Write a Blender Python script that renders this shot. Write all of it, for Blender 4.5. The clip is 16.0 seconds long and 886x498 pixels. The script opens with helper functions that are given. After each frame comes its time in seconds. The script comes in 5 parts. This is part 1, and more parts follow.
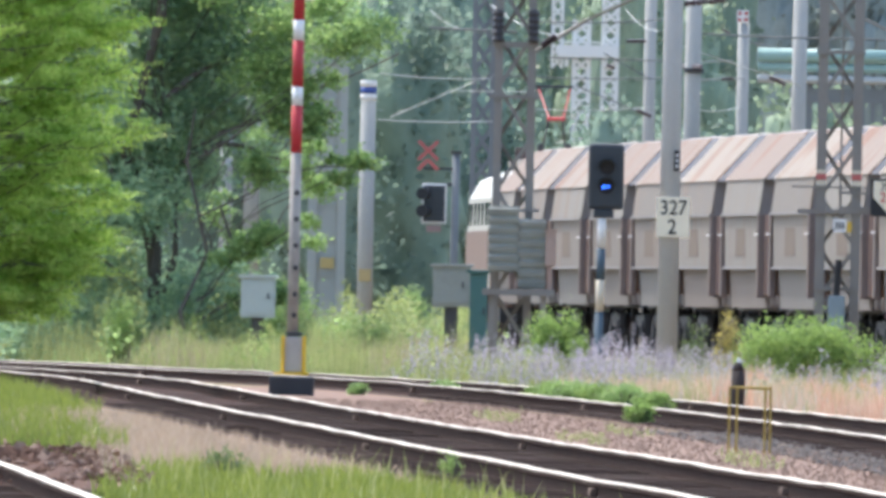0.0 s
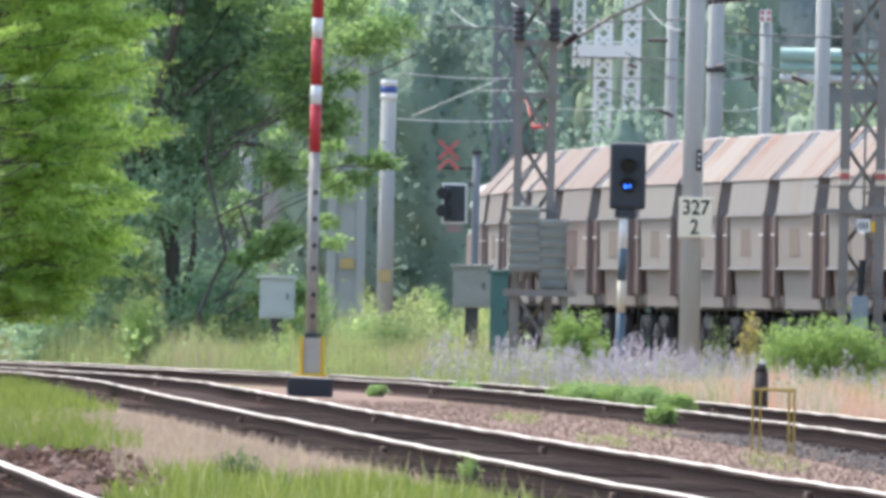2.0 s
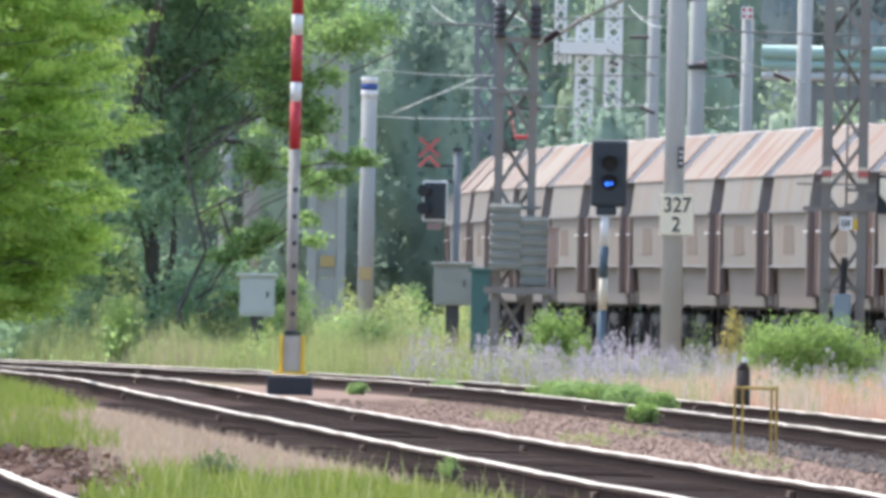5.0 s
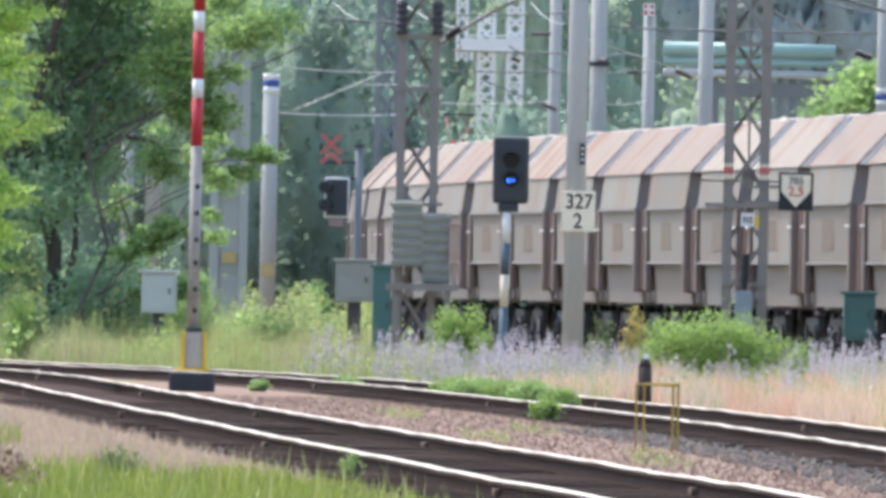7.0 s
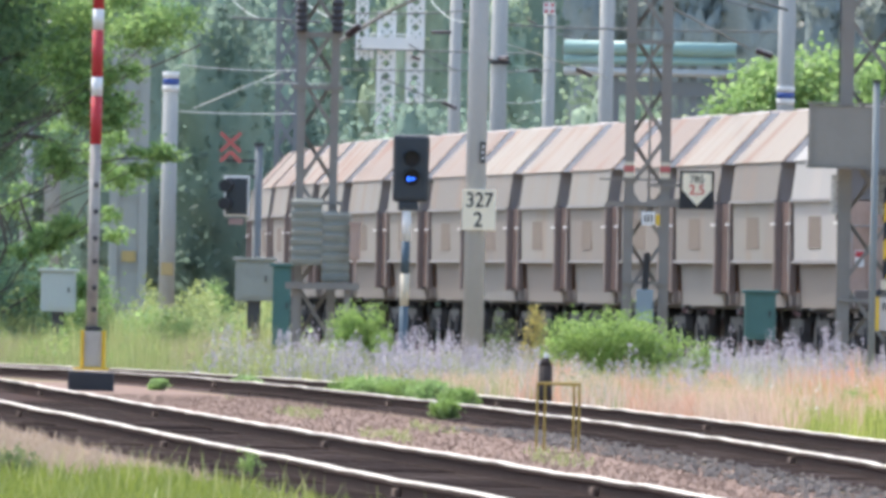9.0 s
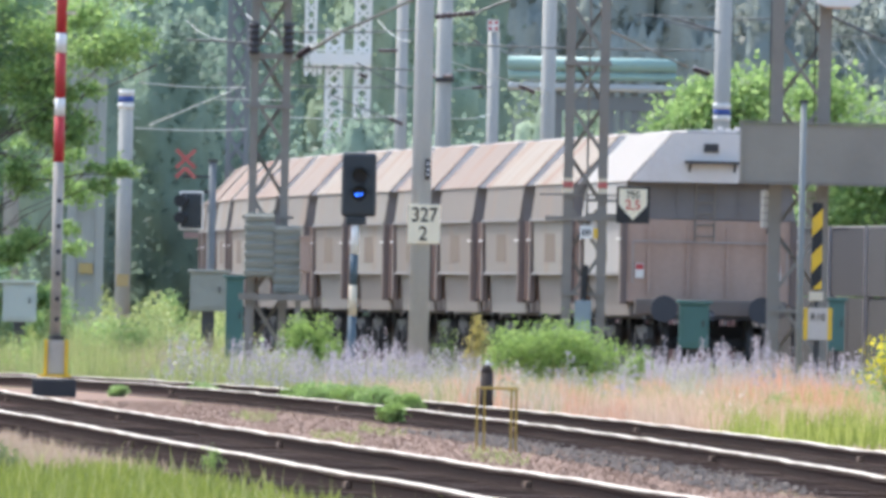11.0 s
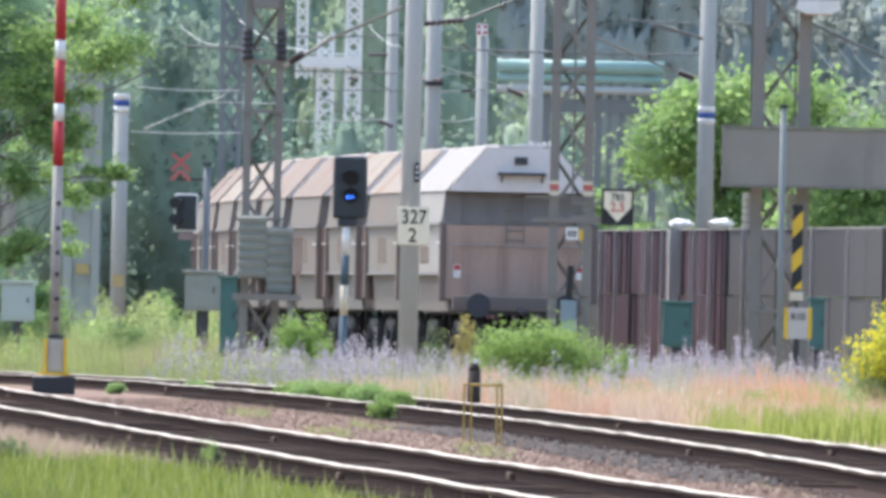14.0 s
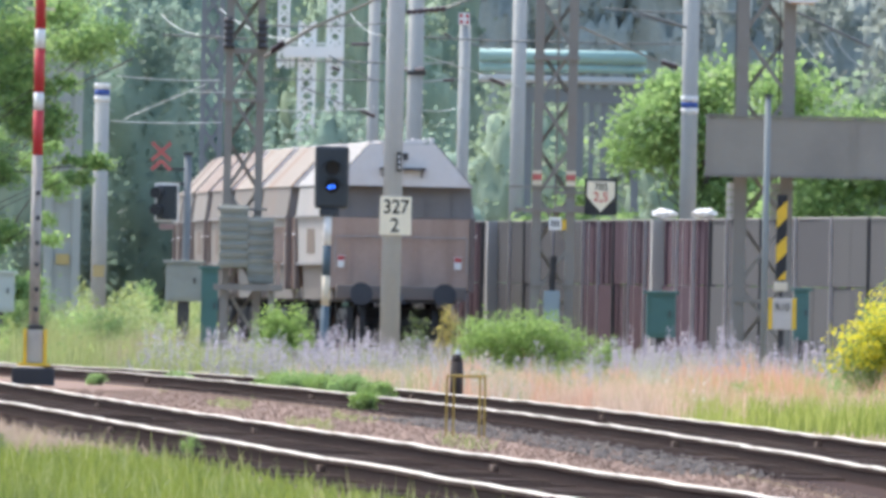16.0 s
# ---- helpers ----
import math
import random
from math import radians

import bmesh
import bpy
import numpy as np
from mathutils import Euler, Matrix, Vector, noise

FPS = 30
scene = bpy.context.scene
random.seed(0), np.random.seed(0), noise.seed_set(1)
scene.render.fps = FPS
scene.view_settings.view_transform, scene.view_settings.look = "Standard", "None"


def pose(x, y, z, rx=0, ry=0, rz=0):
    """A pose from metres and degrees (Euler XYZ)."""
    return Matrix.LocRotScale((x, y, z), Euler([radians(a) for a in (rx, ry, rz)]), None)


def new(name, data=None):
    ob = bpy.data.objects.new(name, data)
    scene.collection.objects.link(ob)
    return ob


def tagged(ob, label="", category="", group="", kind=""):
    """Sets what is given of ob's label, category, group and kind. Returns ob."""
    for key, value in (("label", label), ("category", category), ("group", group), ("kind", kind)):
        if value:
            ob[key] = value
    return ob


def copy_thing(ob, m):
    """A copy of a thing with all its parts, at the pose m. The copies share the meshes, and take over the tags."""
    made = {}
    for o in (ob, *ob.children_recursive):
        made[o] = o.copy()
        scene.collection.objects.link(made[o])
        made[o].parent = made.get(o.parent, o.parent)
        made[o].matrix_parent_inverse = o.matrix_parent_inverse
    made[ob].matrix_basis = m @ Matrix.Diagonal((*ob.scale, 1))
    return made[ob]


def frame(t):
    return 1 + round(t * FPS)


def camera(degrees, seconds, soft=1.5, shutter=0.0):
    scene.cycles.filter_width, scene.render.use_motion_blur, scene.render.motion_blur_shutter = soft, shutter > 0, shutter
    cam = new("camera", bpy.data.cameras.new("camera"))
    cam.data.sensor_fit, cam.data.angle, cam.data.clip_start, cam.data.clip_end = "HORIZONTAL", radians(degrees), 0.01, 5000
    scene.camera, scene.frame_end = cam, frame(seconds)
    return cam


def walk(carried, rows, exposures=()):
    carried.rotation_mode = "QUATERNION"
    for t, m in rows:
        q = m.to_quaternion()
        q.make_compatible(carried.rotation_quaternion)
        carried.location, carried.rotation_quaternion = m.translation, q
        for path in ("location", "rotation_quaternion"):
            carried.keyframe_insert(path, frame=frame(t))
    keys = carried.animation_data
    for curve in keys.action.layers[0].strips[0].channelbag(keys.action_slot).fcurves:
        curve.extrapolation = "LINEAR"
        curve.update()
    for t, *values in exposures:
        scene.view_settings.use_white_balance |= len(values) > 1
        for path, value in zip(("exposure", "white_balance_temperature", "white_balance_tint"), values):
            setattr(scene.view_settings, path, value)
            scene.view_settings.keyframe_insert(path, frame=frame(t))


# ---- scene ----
import itertools

# ---------------------------------------------------------------- camera
EYE = 1.2  # height of the eye above the nearer rails
cam = camera(1.953, 16.0, soft=3.9)
# seconds, metres along the view, degrees to the right, degrees up
WALK = [
    (0, -5.82, -0.4292, 0.1066), (0.5, -4.92, -0.4505, 0.1064), (1, -3.99, -0.4607, 0.1066),
    (1.5, -3.16, -0.4698, 0.1069), (2, -2.52, -0.4777, 0.1071), (2.5, -1.88, -0.4846, 0.1075),
    (3, -1.23, -0.4897, 0.1075), (3.7, -0.9, -0.4885, 0.1070), (4.6, -0.95, -0.4600, 0.1045),
    (5.5, -1.12, -0.3934, 0.1019), (6, -1.25, -0.3336, 0.1012), (6.5, -1.2, -0.2789, 0.1005),
    (7, -1.1, -0.2200, 0.1002), (7.5, -0.9, -0.1657, 0.1004), (8, -0.7, -0.1080, 0.1006),
    (8.5, -0.3, -0.0547, 0.1011), (9, 0.00, 0.0000, 0.1021), (9.5, -1.95, 0.0449, 0.1073),
    (10, -6.31, 0.0821, 0.1217), (10.8, -14.8, 0.1125, 0.1278), (11.6, -22.2, 0.1280, 0.1283),
    (12.5, -26.46, 0.1360, 0.1282), (13, -26.66, 0.1368, 0.1281), (13.5, -26.74, 0.1375, 0.1281),
    (14, -26.75, 0.1383, 0.1280), (14.5, -26.75, 0.1392, 0.1276), (15, -26.6, 0.1402, 0.1258),
    (15.5, -25.56, 0.1502, 0.1189), (16, -24.25, 0.1788, 0.1077)]
walk(cam, [(t, pose(0, y, EYE, 90 + up, 0, -right) @ pose(0, 0, 0, 0, 0, 1.2)) for t, y, right, up in WALK],
     exposures=[(0, 1.60), (16, 1.60)])

# ---------------------------------------------------------------- sky and sun
SUN_UP, SUN_LEFT = 58, 34  # elevation; degrees to the left of the view
world = bpy.data.worlds.new("sky")
scene.world = world
world.use_nodes = True
sky = world.node_tree.nodes.new("ShaderNodeTexSky")
sky.sky_type, sky.sun_disc = "NISHITA", False
sky.sun_elevation, sky.sun_rotation = radians(SUN_UP), radians(-SUN_LEFT)
sky.dust_density, sky.air_density = 3.0, 1.0
world.node_tree.links.new(sky.outputs[0], world.node_tree.nodes["Background"].inputs[0])
world.node_tree.nodes["Background"].inputs[1].default_value = 0.15
sun_data = bpy.data.lights.new("sun", "SUN")
sun_data.energy, sun_data.angle, sun_data.color = 1.55, radians(6), (1.0, 0.96, 0.90)
sun = new("sun", sun_data)
to_sun = Vector((-math.sin(radians(SUN_LEFT)) * math.cos(radians(SUN_UP)),
                 math.cos(radians(SUN_LEFT)) * math.cos(radians(SUN_UP)), math.sin(radians(SUN_UP))))
sun.matrix_basis = Matrix.Translation((0, 300, 80)) @ to_sun.to_track_quat("Z", "Y").to_matrix().to_4x4()


# ---------------------------------------------------------------- materials
def mat(name, col, rough=0.8, metal=0.0, vary=0.22, scale=3.0, bump=0.25, stain=None, amount=0.35, random_to=None,
        streak=1.0):
    m = bpy.data.materials.new(name)
    m.use_nodes = True
    n, link = m.node_tree.nodes, m.node_tree.links.new
    bsdf = n["Principled BSDF"]
    co = n.new("ShaderNodeTexCoord")
    mapping = n.new("ShaderNodeMapping")
    mapping.inputs["Scale"].default_value = (1, 1, streak)
    place = co.outputs["Object"]
    if random_to:
        which, shift = n.new("ShaderNodeObjectInfo"), n.new("ShaderNodeVectorMath")
        shift.operation = "MULTIPLY_ADD"
        shift.inputs[1].default_value = (1, 1, 1)
        spread = n.new("ShaderNodeMath")
        spread.operation, spread.inputs[1].default_value = "MULTIPLY", 73.0
        link(which.outputs["Random"], spread.inputs[0])
        link(place, shift.inputs[0])
        link(spread.outputs[0], shift.inputs[2])
        place = shift.outputs[0]
    link(place, mapping.inputs[0])
    big, small = n.new("ShaderNodeTexNoise"), n.new("ShaderNodeTexNoise")
    big.inputs["Scale"].default_value, small.inputs["Scale"].default_value = scale, scale * 9
    big.inputs["Detail"].default_value = small.inputs["Detail"].default_value = 4
    link(mapping.outputs[0], big.inputs["Vector"])
    link(co.outputs["Object"], small.inputs["Vector"])
    base = n.new("ShaderNodeMix")
    base.data_type = "RGBA"
    base.inputs[6].default_value = (*[c * (1 - vary) for c in col], 1)
    base.inputs[7].default_value = (*[min(1, c * (1 + vary)) for c in col], 1)
    add = n.new("ShaderNodeMath")
    add.operation = "MULTIPLY_ADD"
    add.inputs[1].default_value, add.inputs[2].default_value = 0.5, 0.0
    plus = n.new("ShaderNodeMath")
    plus.operation = "ADD"
    link(big.outputs["Fac"], plus.inputs[0])
    link(small.outputs["Fac"], plus.inputs[1])
    link(plus.outputs[0], add.inputs[0])
    link(add.outputs[0], base.inputs[0])
    out = base.outputs[2]
    if random_to:
        info = n.new("ShaderNodeObjectInfo")
        mix = n.new("ShaderNodeMix")
        mix.data_type = "RGBA"
        link(info.outputs["Random"], mix.inputs[0])
        link(out, mix.inputs[6])
        mix.inputs[7].default_value = (*random_to, 1)
        out = mix.outputs[2]
    if stain:
        ramp = n.new("ShaderNodeValToRGB")
        ramp.color_ramp.elements[0].position, ramp.color_ramp.elements[1].position = 0.5, 0.72
        ramp.color_ramp.elements[1].color = (amount, amount, amount, 1)
        patch = n.new("ShaderNodeTexNoise")
        patch.inputs["Scale"].default_value, patch.inputs["Detail"].default_value = scale * 0.7, 6
        link(mapping.outputs[0], patch.inputs["Vector"])
        link(patch.outputs["Fac"], ramp.inputs[0])
        mix = n.new("ShaderNodeMix")
        mix.data_type = "RGBA"
        link(ramp.outputs[0], mix.inputs[0])
        link(out, mix.inputs[6])
        mix.inputs[7].default_value = (*stain, 1)
        out = mix.outputs[2]
    link(out, bsdf.inputs["Base Color"])
    bsdf.inputs["Specular IOR Level"].default_value = 0.08 if rough >= 0.85 else 0.35
    bsdf.inputs["Roughness"].default_value, bsdf.inputs["Metallic"].default_value = rough, metal
    if bump:
        b = n.new("ShaderNodeBump")
        b.inputs["Strength"].default_value, b.inputs["Distance"].default_value = bump, 0.02
        link(small.outputs["Fac"], b.inputs["Height"])
        link(b.outputs[0], bsdf.inputs["Normal"])
    return m


def leaf_mat(name, dark, light, glow=0.45):
    """Leaves and blades: two tones from blade to blade, partly translucent."""
    m = bpy.data.materials.new(name)
    m.use_nodes = True
    n, link = m.node_tree.nodes, m.node_tree.links.new
    bsdf, out = n["Principled BSDF"], n["Material Output"]
    geo = n.new("ShaderNodeNewGeometry")
    mix = n.new("ShaderNodeMix")
    mix.data_type = "RGBA"
    link(geo.outputs["Random Per Island"], mix.inputs[0])
    mix.inputs[6].default_value, mix.inputs[7].default_value = (*dark, 1), (*light, 1)
    link(mix.outputs[2], bsdf.inputs["Base Color"])
    bsdf.inputs["Roughness"].default_value = 0.55
    thin = n.new("ShaderNodeBsdfTranslucent")
    link(mix.outputs[2], thin.inputs[0])
    shade = n.new("ShaderNodeMixShader")
    shade.inputs[0].default_value = glow
    link(bsdf.outputs[0], shade.inputs[1])
    link(thin.outputs[0], shade.inputs[2])
    link(shade.outputs[0], out.inputs[0])
    return m


def glow_mat(name, col, power):
    m = bpy.data.materials.new(name)
    m.use_nodes = True
    b = m.node_tree.nodes["Principled BSDF"]
    b.inputs["Base Color"].default_value = (*col, 1)
    b.inputs["Emission Color"].default_value = (*col, 1)
    b.inputs["Emission Strength"].default_value = power
    return m


CONCRETE = mat("concrete", (0.42, 0.42, 0.40), 0.9, vary=0.12, scale=1.5, stain=(0.25, 0.25, 0.23), streak=0.3)
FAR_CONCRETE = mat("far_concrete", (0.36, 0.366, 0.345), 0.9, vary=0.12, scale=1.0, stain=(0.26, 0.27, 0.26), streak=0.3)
DARK_CONCRETE = mat("dark_concrete", (0.055, 0.056, 0.062), 0.9, vary=0.2, scale=4)
STEEL_GREY = mat("weathered_grey_paint", (0.215, 0.202, 0.182), 0.6, vary=0.2, scale=3, stain=(0.19, 0.14, 0.11))
FAR_STEEL = mat("far_grey_steel", (0.16, 0.18, 0.19), 0.7, vary=0.15, scale=2)
BEAM_GREY = mat("beam_grey_paint", (0.265, 0.248, 0.215), 0.6, vary=0.1, scale=1.2, stain=(0.15, 0.14, 0.13))
DARK_METAL = mat("dark_metal", (0.05, 0.05, 0.055), 0.55, vary=0.25, scale=5)
BLACK = mat("black_paint", (0.018, 0.02, 0.024), 0.5, vary=0.2, scale=6, bump=0.1)
SIGNAL_BLACK = mat("signal_black", (0.034, 0.042, 0.050), 0.45, vary=0.2, scale=5, bump=0.1)
BOLLARD = mat("tarred_bollard", (0.038, 0.028, 0.025), 0.8, vary=0.3, scale=8)
LENS = mat("dark_lens", (0.008, 0.01, 0.02), 0.12, vary=0.1, bump=0)
BLUE_LAMP = glow_mat("lit_blue_lamp", (0.02, 0.13, 0.9), 1.0)
WHITE = mat("white_paint", (0.72, 0.72, 0.70), 0.6, vary=0.08, scale=4, stain=(0.5, 0.48, 0.43))
CREAM = mat("cream_enamel", (0.80, 0.73, 0.56), 0.5, vary=0.07, scale=4, stain=(0.55, 0.5, 0.38), amount=0.25)
CREAM_BAND = mat("cream_band", (0.62, 0.55, 0.42), 0.6, vary=0.1, scale=4)
BLUEGREY = mat("bluegrey_band", (0.07, 0.11, 0.14), 0.6, vary=0.15, scale=4)
RED = mat("signal_red", (0.46, 0.035, 0.045), 0.5, vary=0.14, scale=4, stain=(0.35, 0.08, 0.06))
FADED_RED = mat("faded_red", (0.46, 0.13, 0.12), 0.7, vary=0.15, scale=6)
YELLOW = mat("yellow_paint", (0.72, 0.46, 0.04), 0.6, vary=0.14, scale=5, stain=(0.4, 0.28, 0.08))
RUST_YELLOW = mat("rusty_yellow", (0.30, 0.21, 0.045), 0.7, vary=0.3, scale=8, stain=(0.14, 0.08, 0.03))
BLUE = mat("blue_band", (0.045, 0.09, 0.30), 0.6, vary=0.1)
DIRTY_WHITE = mat("dirty_white_housing", (0.46, 0.43, 0.39), 0.7, vary=0.15, scale=5, stain=(0.28, 0.24, 0.20), amount=0.6)
POLE_BROWN = mat("weathered_pole", (0.36, 0.335, 0.305), 0.8, vary=0.2, scale=4, stain=(0.20, 0.175, 0.155), amount=0.7)
LETTER = mat("black_lettering", (0.03, 0.03, 0.03), 0.6, vary=0.05, bump=0)
RED_LETTER = mat("red_lettering", (0.50, 0.06, 0.05), 0.6, vary=0.05, bump=0)
JOINT = mat("dusty_rail_joint", (0.15, 0.11, 0.09), 0.9, vary=0.2, scale=6)
CABINET_GREEN = mat("green_cabinet_paint", (0.06, 0.145, 0.135), 0.55, vary=0.14, scale=2.5, stain=(0.05, 0.10, 0.09))
CABINET_GREY = mat("greygreen_cabinet_paint", (0.28, 0.295, 0.265), 0.65, vary=0.14, scale=3, stain=(0.13, 0.13, 0.11))
PALE_CABINET = mat("pale_cabinet", (0.42, 0.47, 0.44), 0.7, vary=0.1, scale=2)
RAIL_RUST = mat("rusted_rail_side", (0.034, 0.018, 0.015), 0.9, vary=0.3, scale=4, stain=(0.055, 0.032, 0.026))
# Sky sheen on the rail heads is put into a pale matte colour.
RAIL_HEAD = mat("painted_sheen_rail_head", (0.56, 0.525, 0.465), 0.86, 0.0, vary=0.12, scale=2, bump=0.05)
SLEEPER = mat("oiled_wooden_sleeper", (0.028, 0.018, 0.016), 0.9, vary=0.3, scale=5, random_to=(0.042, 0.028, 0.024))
BALLAST = mat("brown_ballast", (0.195, 0.136, 0.110), 0.95, vary=0.16, scale=1.6, bump=0.3, stain=(0.15, 0.105, 0.086), amount=0.8)
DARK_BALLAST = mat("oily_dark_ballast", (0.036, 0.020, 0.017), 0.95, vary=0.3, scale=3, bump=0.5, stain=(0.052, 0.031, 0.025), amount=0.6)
EARTH = mat("dry_earth", (0.20, 0.15, 0.10), 0.95, vary=0.35, scale=0.35, bump=0.6, stain=(0.10, 0.12, 0.04), amount=0.7)
STONE = mat("ballast_stones", (0.205, 0.145, 0.116), 0.95, vary=0.15, scale=9)
DIRT_STONE = mat("dark_broken_stone", (0.105, 0.062, 0.046), 0.95, vary=0.5, scale=5)
WAGON_SIDE = mat("wagon_beige_side", (0.198, 0.190, 0.177), 0.75, vary=0.14, scale=0.8, stain=(0.19, 0.138, 0.108), amount=0.7,
                 random_to=(0.150, 0.135, 0.125), streak=0.35)
WAGON_LOWER = mat("wagon_grey_hopper", (0.150, 0.150, 0.147), 0.8, vary=0.12, scale=0.9, stain=(0.14, 0.115, 0.10), random_to=(0.155, 0.135, 0.122))
WAGON_ROOF = mat("wagon_cream_roof", (0.215, 0.192, 0.162), 0.75, vary=0.16, scale=0.9, stain=(0.155, 0.070, 0.042), amount=1.0,
                 random_to=(0.160, 0.122, 0.102), streak=0.5)
PALE_SIDE = mat("pale_wagon_side", (0.275, 0.27, 0.265), 0.75, vary=0.08, scale=0.8, stain=(0.36, 0.31, 0.28), amount=0.4, streak=0.35)
PALE_ROOF = mat("pale_wagon_roof", (0.235, 0.226, 0.217), 0.7, vary=0.10, scale=0.7, stain=(0.27, 0.205, 0.175), amount=0.4)
WAGON_BROWN = mat("wagon_brown_end", (0.39, 0.285, 0.235), 0.8, vary=0.24, scale=1.6, stain=(0.22, 0.135, 0.10), streak=0.18, amount=0.85)
WAGON_BAND = mat("wagon_dark_grey_band", (0.185, 0.182, 0.188), 0.7, vary=0.14, scale=1.2, stain=(0.13, 0.11, 0.10))
WAGON_GABLE = mat("wagon_grey_gable", (0.62, 0.60, 0.59), 0.75, vary=0.12, scale=1.2, stain=(0.36, 0.26, 0.22), streak=0.3)
WAGON_POST = mat("wagon_dark_post", (0.16, 0.128, 0.116), 0.8, vary=0.2, scale=2, stain=(0.09, 0.095, 0.11), streak=0.3)
PALE_RAIL = mat("dull_pale_handrail", (0.34, 0.31, 0.29), 0.7, vary=0.2, scale=5)
MARK_PANEL = mat("faded_inscription", (0.165, 0.140, 0.122), 0.85, vary=0.2, scale=3)
# Haze over the dark underframe is put in as a bluish lift.
UNDERFRAME = mat("hazed_underframe", (0.046, 0.053, 0.063), 0.8, vary=0.3, scale=3)
LOCO_CREAM = mat("locomotive_cream", (0.36, 0.37, 0.34), 0.45, vary=0.06, scale=1)
LOCO_BROWN = mat("locomotive_brown", (0.15, 0.10, 0.085), 0.5, vary=0.12, scale=1)
GLASS = mat("dark_window_glass", (0.02, 0.025, 0.03), 0.08, vary=0.05, bump=0)
WALL_BROWN = mat("wall_plum_panel", (0.066, 0.046, 0.060), 0.92, vary=0.16, scale=0.8, random_to=(0.085, 0.055, 0.068))
WALL_GREY = mat("wall_grey_panel", (0.092, 0.094, 0.096), 0.92, vary=0.14, scale=0.8, random_to=(0.070, 0.071, 0.078))
WALL_POST = mat("wall_concrete_post", (0.36, 0.355, 0.34), 0.85, vary=0.12, scale=2)
WALL_EDGE = mat("wall_pale_trim", (0.36, 0.345, 0.345), 0.8, vary=0.1)
PIPE_GREEN = mat("teal_pipe", (0.25, 0.40, 0.37), 0.5, vary=0.1, scale=0.8)
PIPE_GREY = mat("silver_pipe", (0.40, 0.44, 0.44), 0.4, vary=0.1, scale=0.8)
FAR_DARK = mat("far_dark_steel", (0.17, 0.19, 0.195), 0.8, vary=0.15)
FAR_WHITE = mat("far_white_steel", (0.72, 0.73, 0.71), 0.5, vary=0.1, scale=3)
WIRE = mat("grey_wire", (0.12, 0.13, 0.13), 0.5, 0.4, vary=0.1, bump=0)
PALE_WIRE = mat("pale_wire", (0.40, 0.42, 0.40), 0.4, 0.3, vary=0.1, bump=0)
INSULATOR = mat("brown_insulator", (0.06, 0.04, 0.045), 0.3, vary=0.2)
BARK = mat("bark", (0.12, 0.108, 0.095), 0.95, vary=0.3, scale=4, bump=0.8)
BRIGHT_LEAF = leaf_mat("bright_leaf", (0.23, 0.41, 0.07), (0.57, 0.73, 0.20), 0.64)
# Dark green leaf with haze put in as a pale, bluish lift.
DARK_LEAF = leaf_mat("hazed_dark_leaf", (0.24, 0.38, 0.255), (0.40, 0.54, 0.31), 0.62)
EDGE_LEAF = leaf_mat("sunlit_leaf", (0.17, 0.30, 0.11), (0.38, 0.52, 0.20), 0.6)
# Distance haze is mixed into the colours of the far leaves.
FAR_LEAF = leaf_mat("hazed_far_leaf", (0.195, 0.262, 0.180), (0.225, 0.30, 0.20), 0.62)
# Shade is put into this darker teal leaf as well.
FAR_LEAF_DARK = leaf_mat("hazed_shade_leaf", (0.160, 0.230, 0.185), (0.185, 0.26, 0.205), 0.6)
RIGHT_LEAF = leaf_mat("fresh_leaf", (0.19, 0.31, 0.11), (0.33, 0.47, 0.18), 0.55)
BUSH_LEAF = leaf_mat("bush_leaf", (0.155, 0.26, 0.07), (0.31, 0.44, 0.14), 0.5)
# Dull leaf of small weeds; also carries painted tree shade in the undergrowth.
SHADE_LEAF = leaf_mat("dull_shade_leaf", (0.10, 0.15, 0.06), (0.17, 0.23, 0.09), 0.4)
GRASS_GREEN = leaf_mat("green_grass", (0.120, 0.172, 0.028), (0.235, 0.292, 0.06), 0.42)
GRASS_PALE = leaf_mat("pale_grass", (0.22, 0.28, 0.09), (0.42, 0.44, 0.19), 0.4)
GRASS_DRY = leaf_mat("dry_grass", (0.50, 0.34, 0.24), (0.72, 0.55, 0.42), 0.4)
GRASS_TAN = leaf_mat("tan_grass", (0.30, 0.232, 0.172), (0.47, 0.375, 0.29), 0.4)
# Blue-grey haze is put into this leaf colour.
HILL_LEAF = leaf_mat("hazed_hill_leaf", (0.225, 0.262, 0.24), (0.26, 0.30, 0.27), 0.62)
FLOWER = leaf_mat("lilac_flower", (0.27, 0.256, 0.298), (0.465, 0.443, 0.515), 0.4)
YELLOW_FLOWER = leaf_mat("yellow_flower", (0.55, 0.50, 0.03), (0.78, 0.70, 0.08), 0.4)
WHITE_FLOWER = leaf_mat("white_flower", (0.6, 0.58, 0.5), (0.8, 0.78, 0.72), 0.3)


# ---------------------------------------------------------------- mesh helpers
def part(name, bm, material, parent, label="", at=None, smooth=False):
    me = bpy.data.meshes.new(name)
    if smooth:
        for face in bm.faces:
            face.smooth = len(face.verts) == 4
    bm.to_mesh(me)
    bm.free()
    me.materials.append(material)
    ob = new(name, me)
    ob.parent = parent
    if at is not None:
        ob.matrix_basis = at
    return tagged(ob, label)


def thing(name, x, y, z, label, category, group="", kind="", turn=0):
    ob = new(name)
    ob.empty_display_size = 0.2
    ob.matrix_basis = pose(x, y, z, 0, 0, turn)
    return tagged(ob, label, category, group, kind)


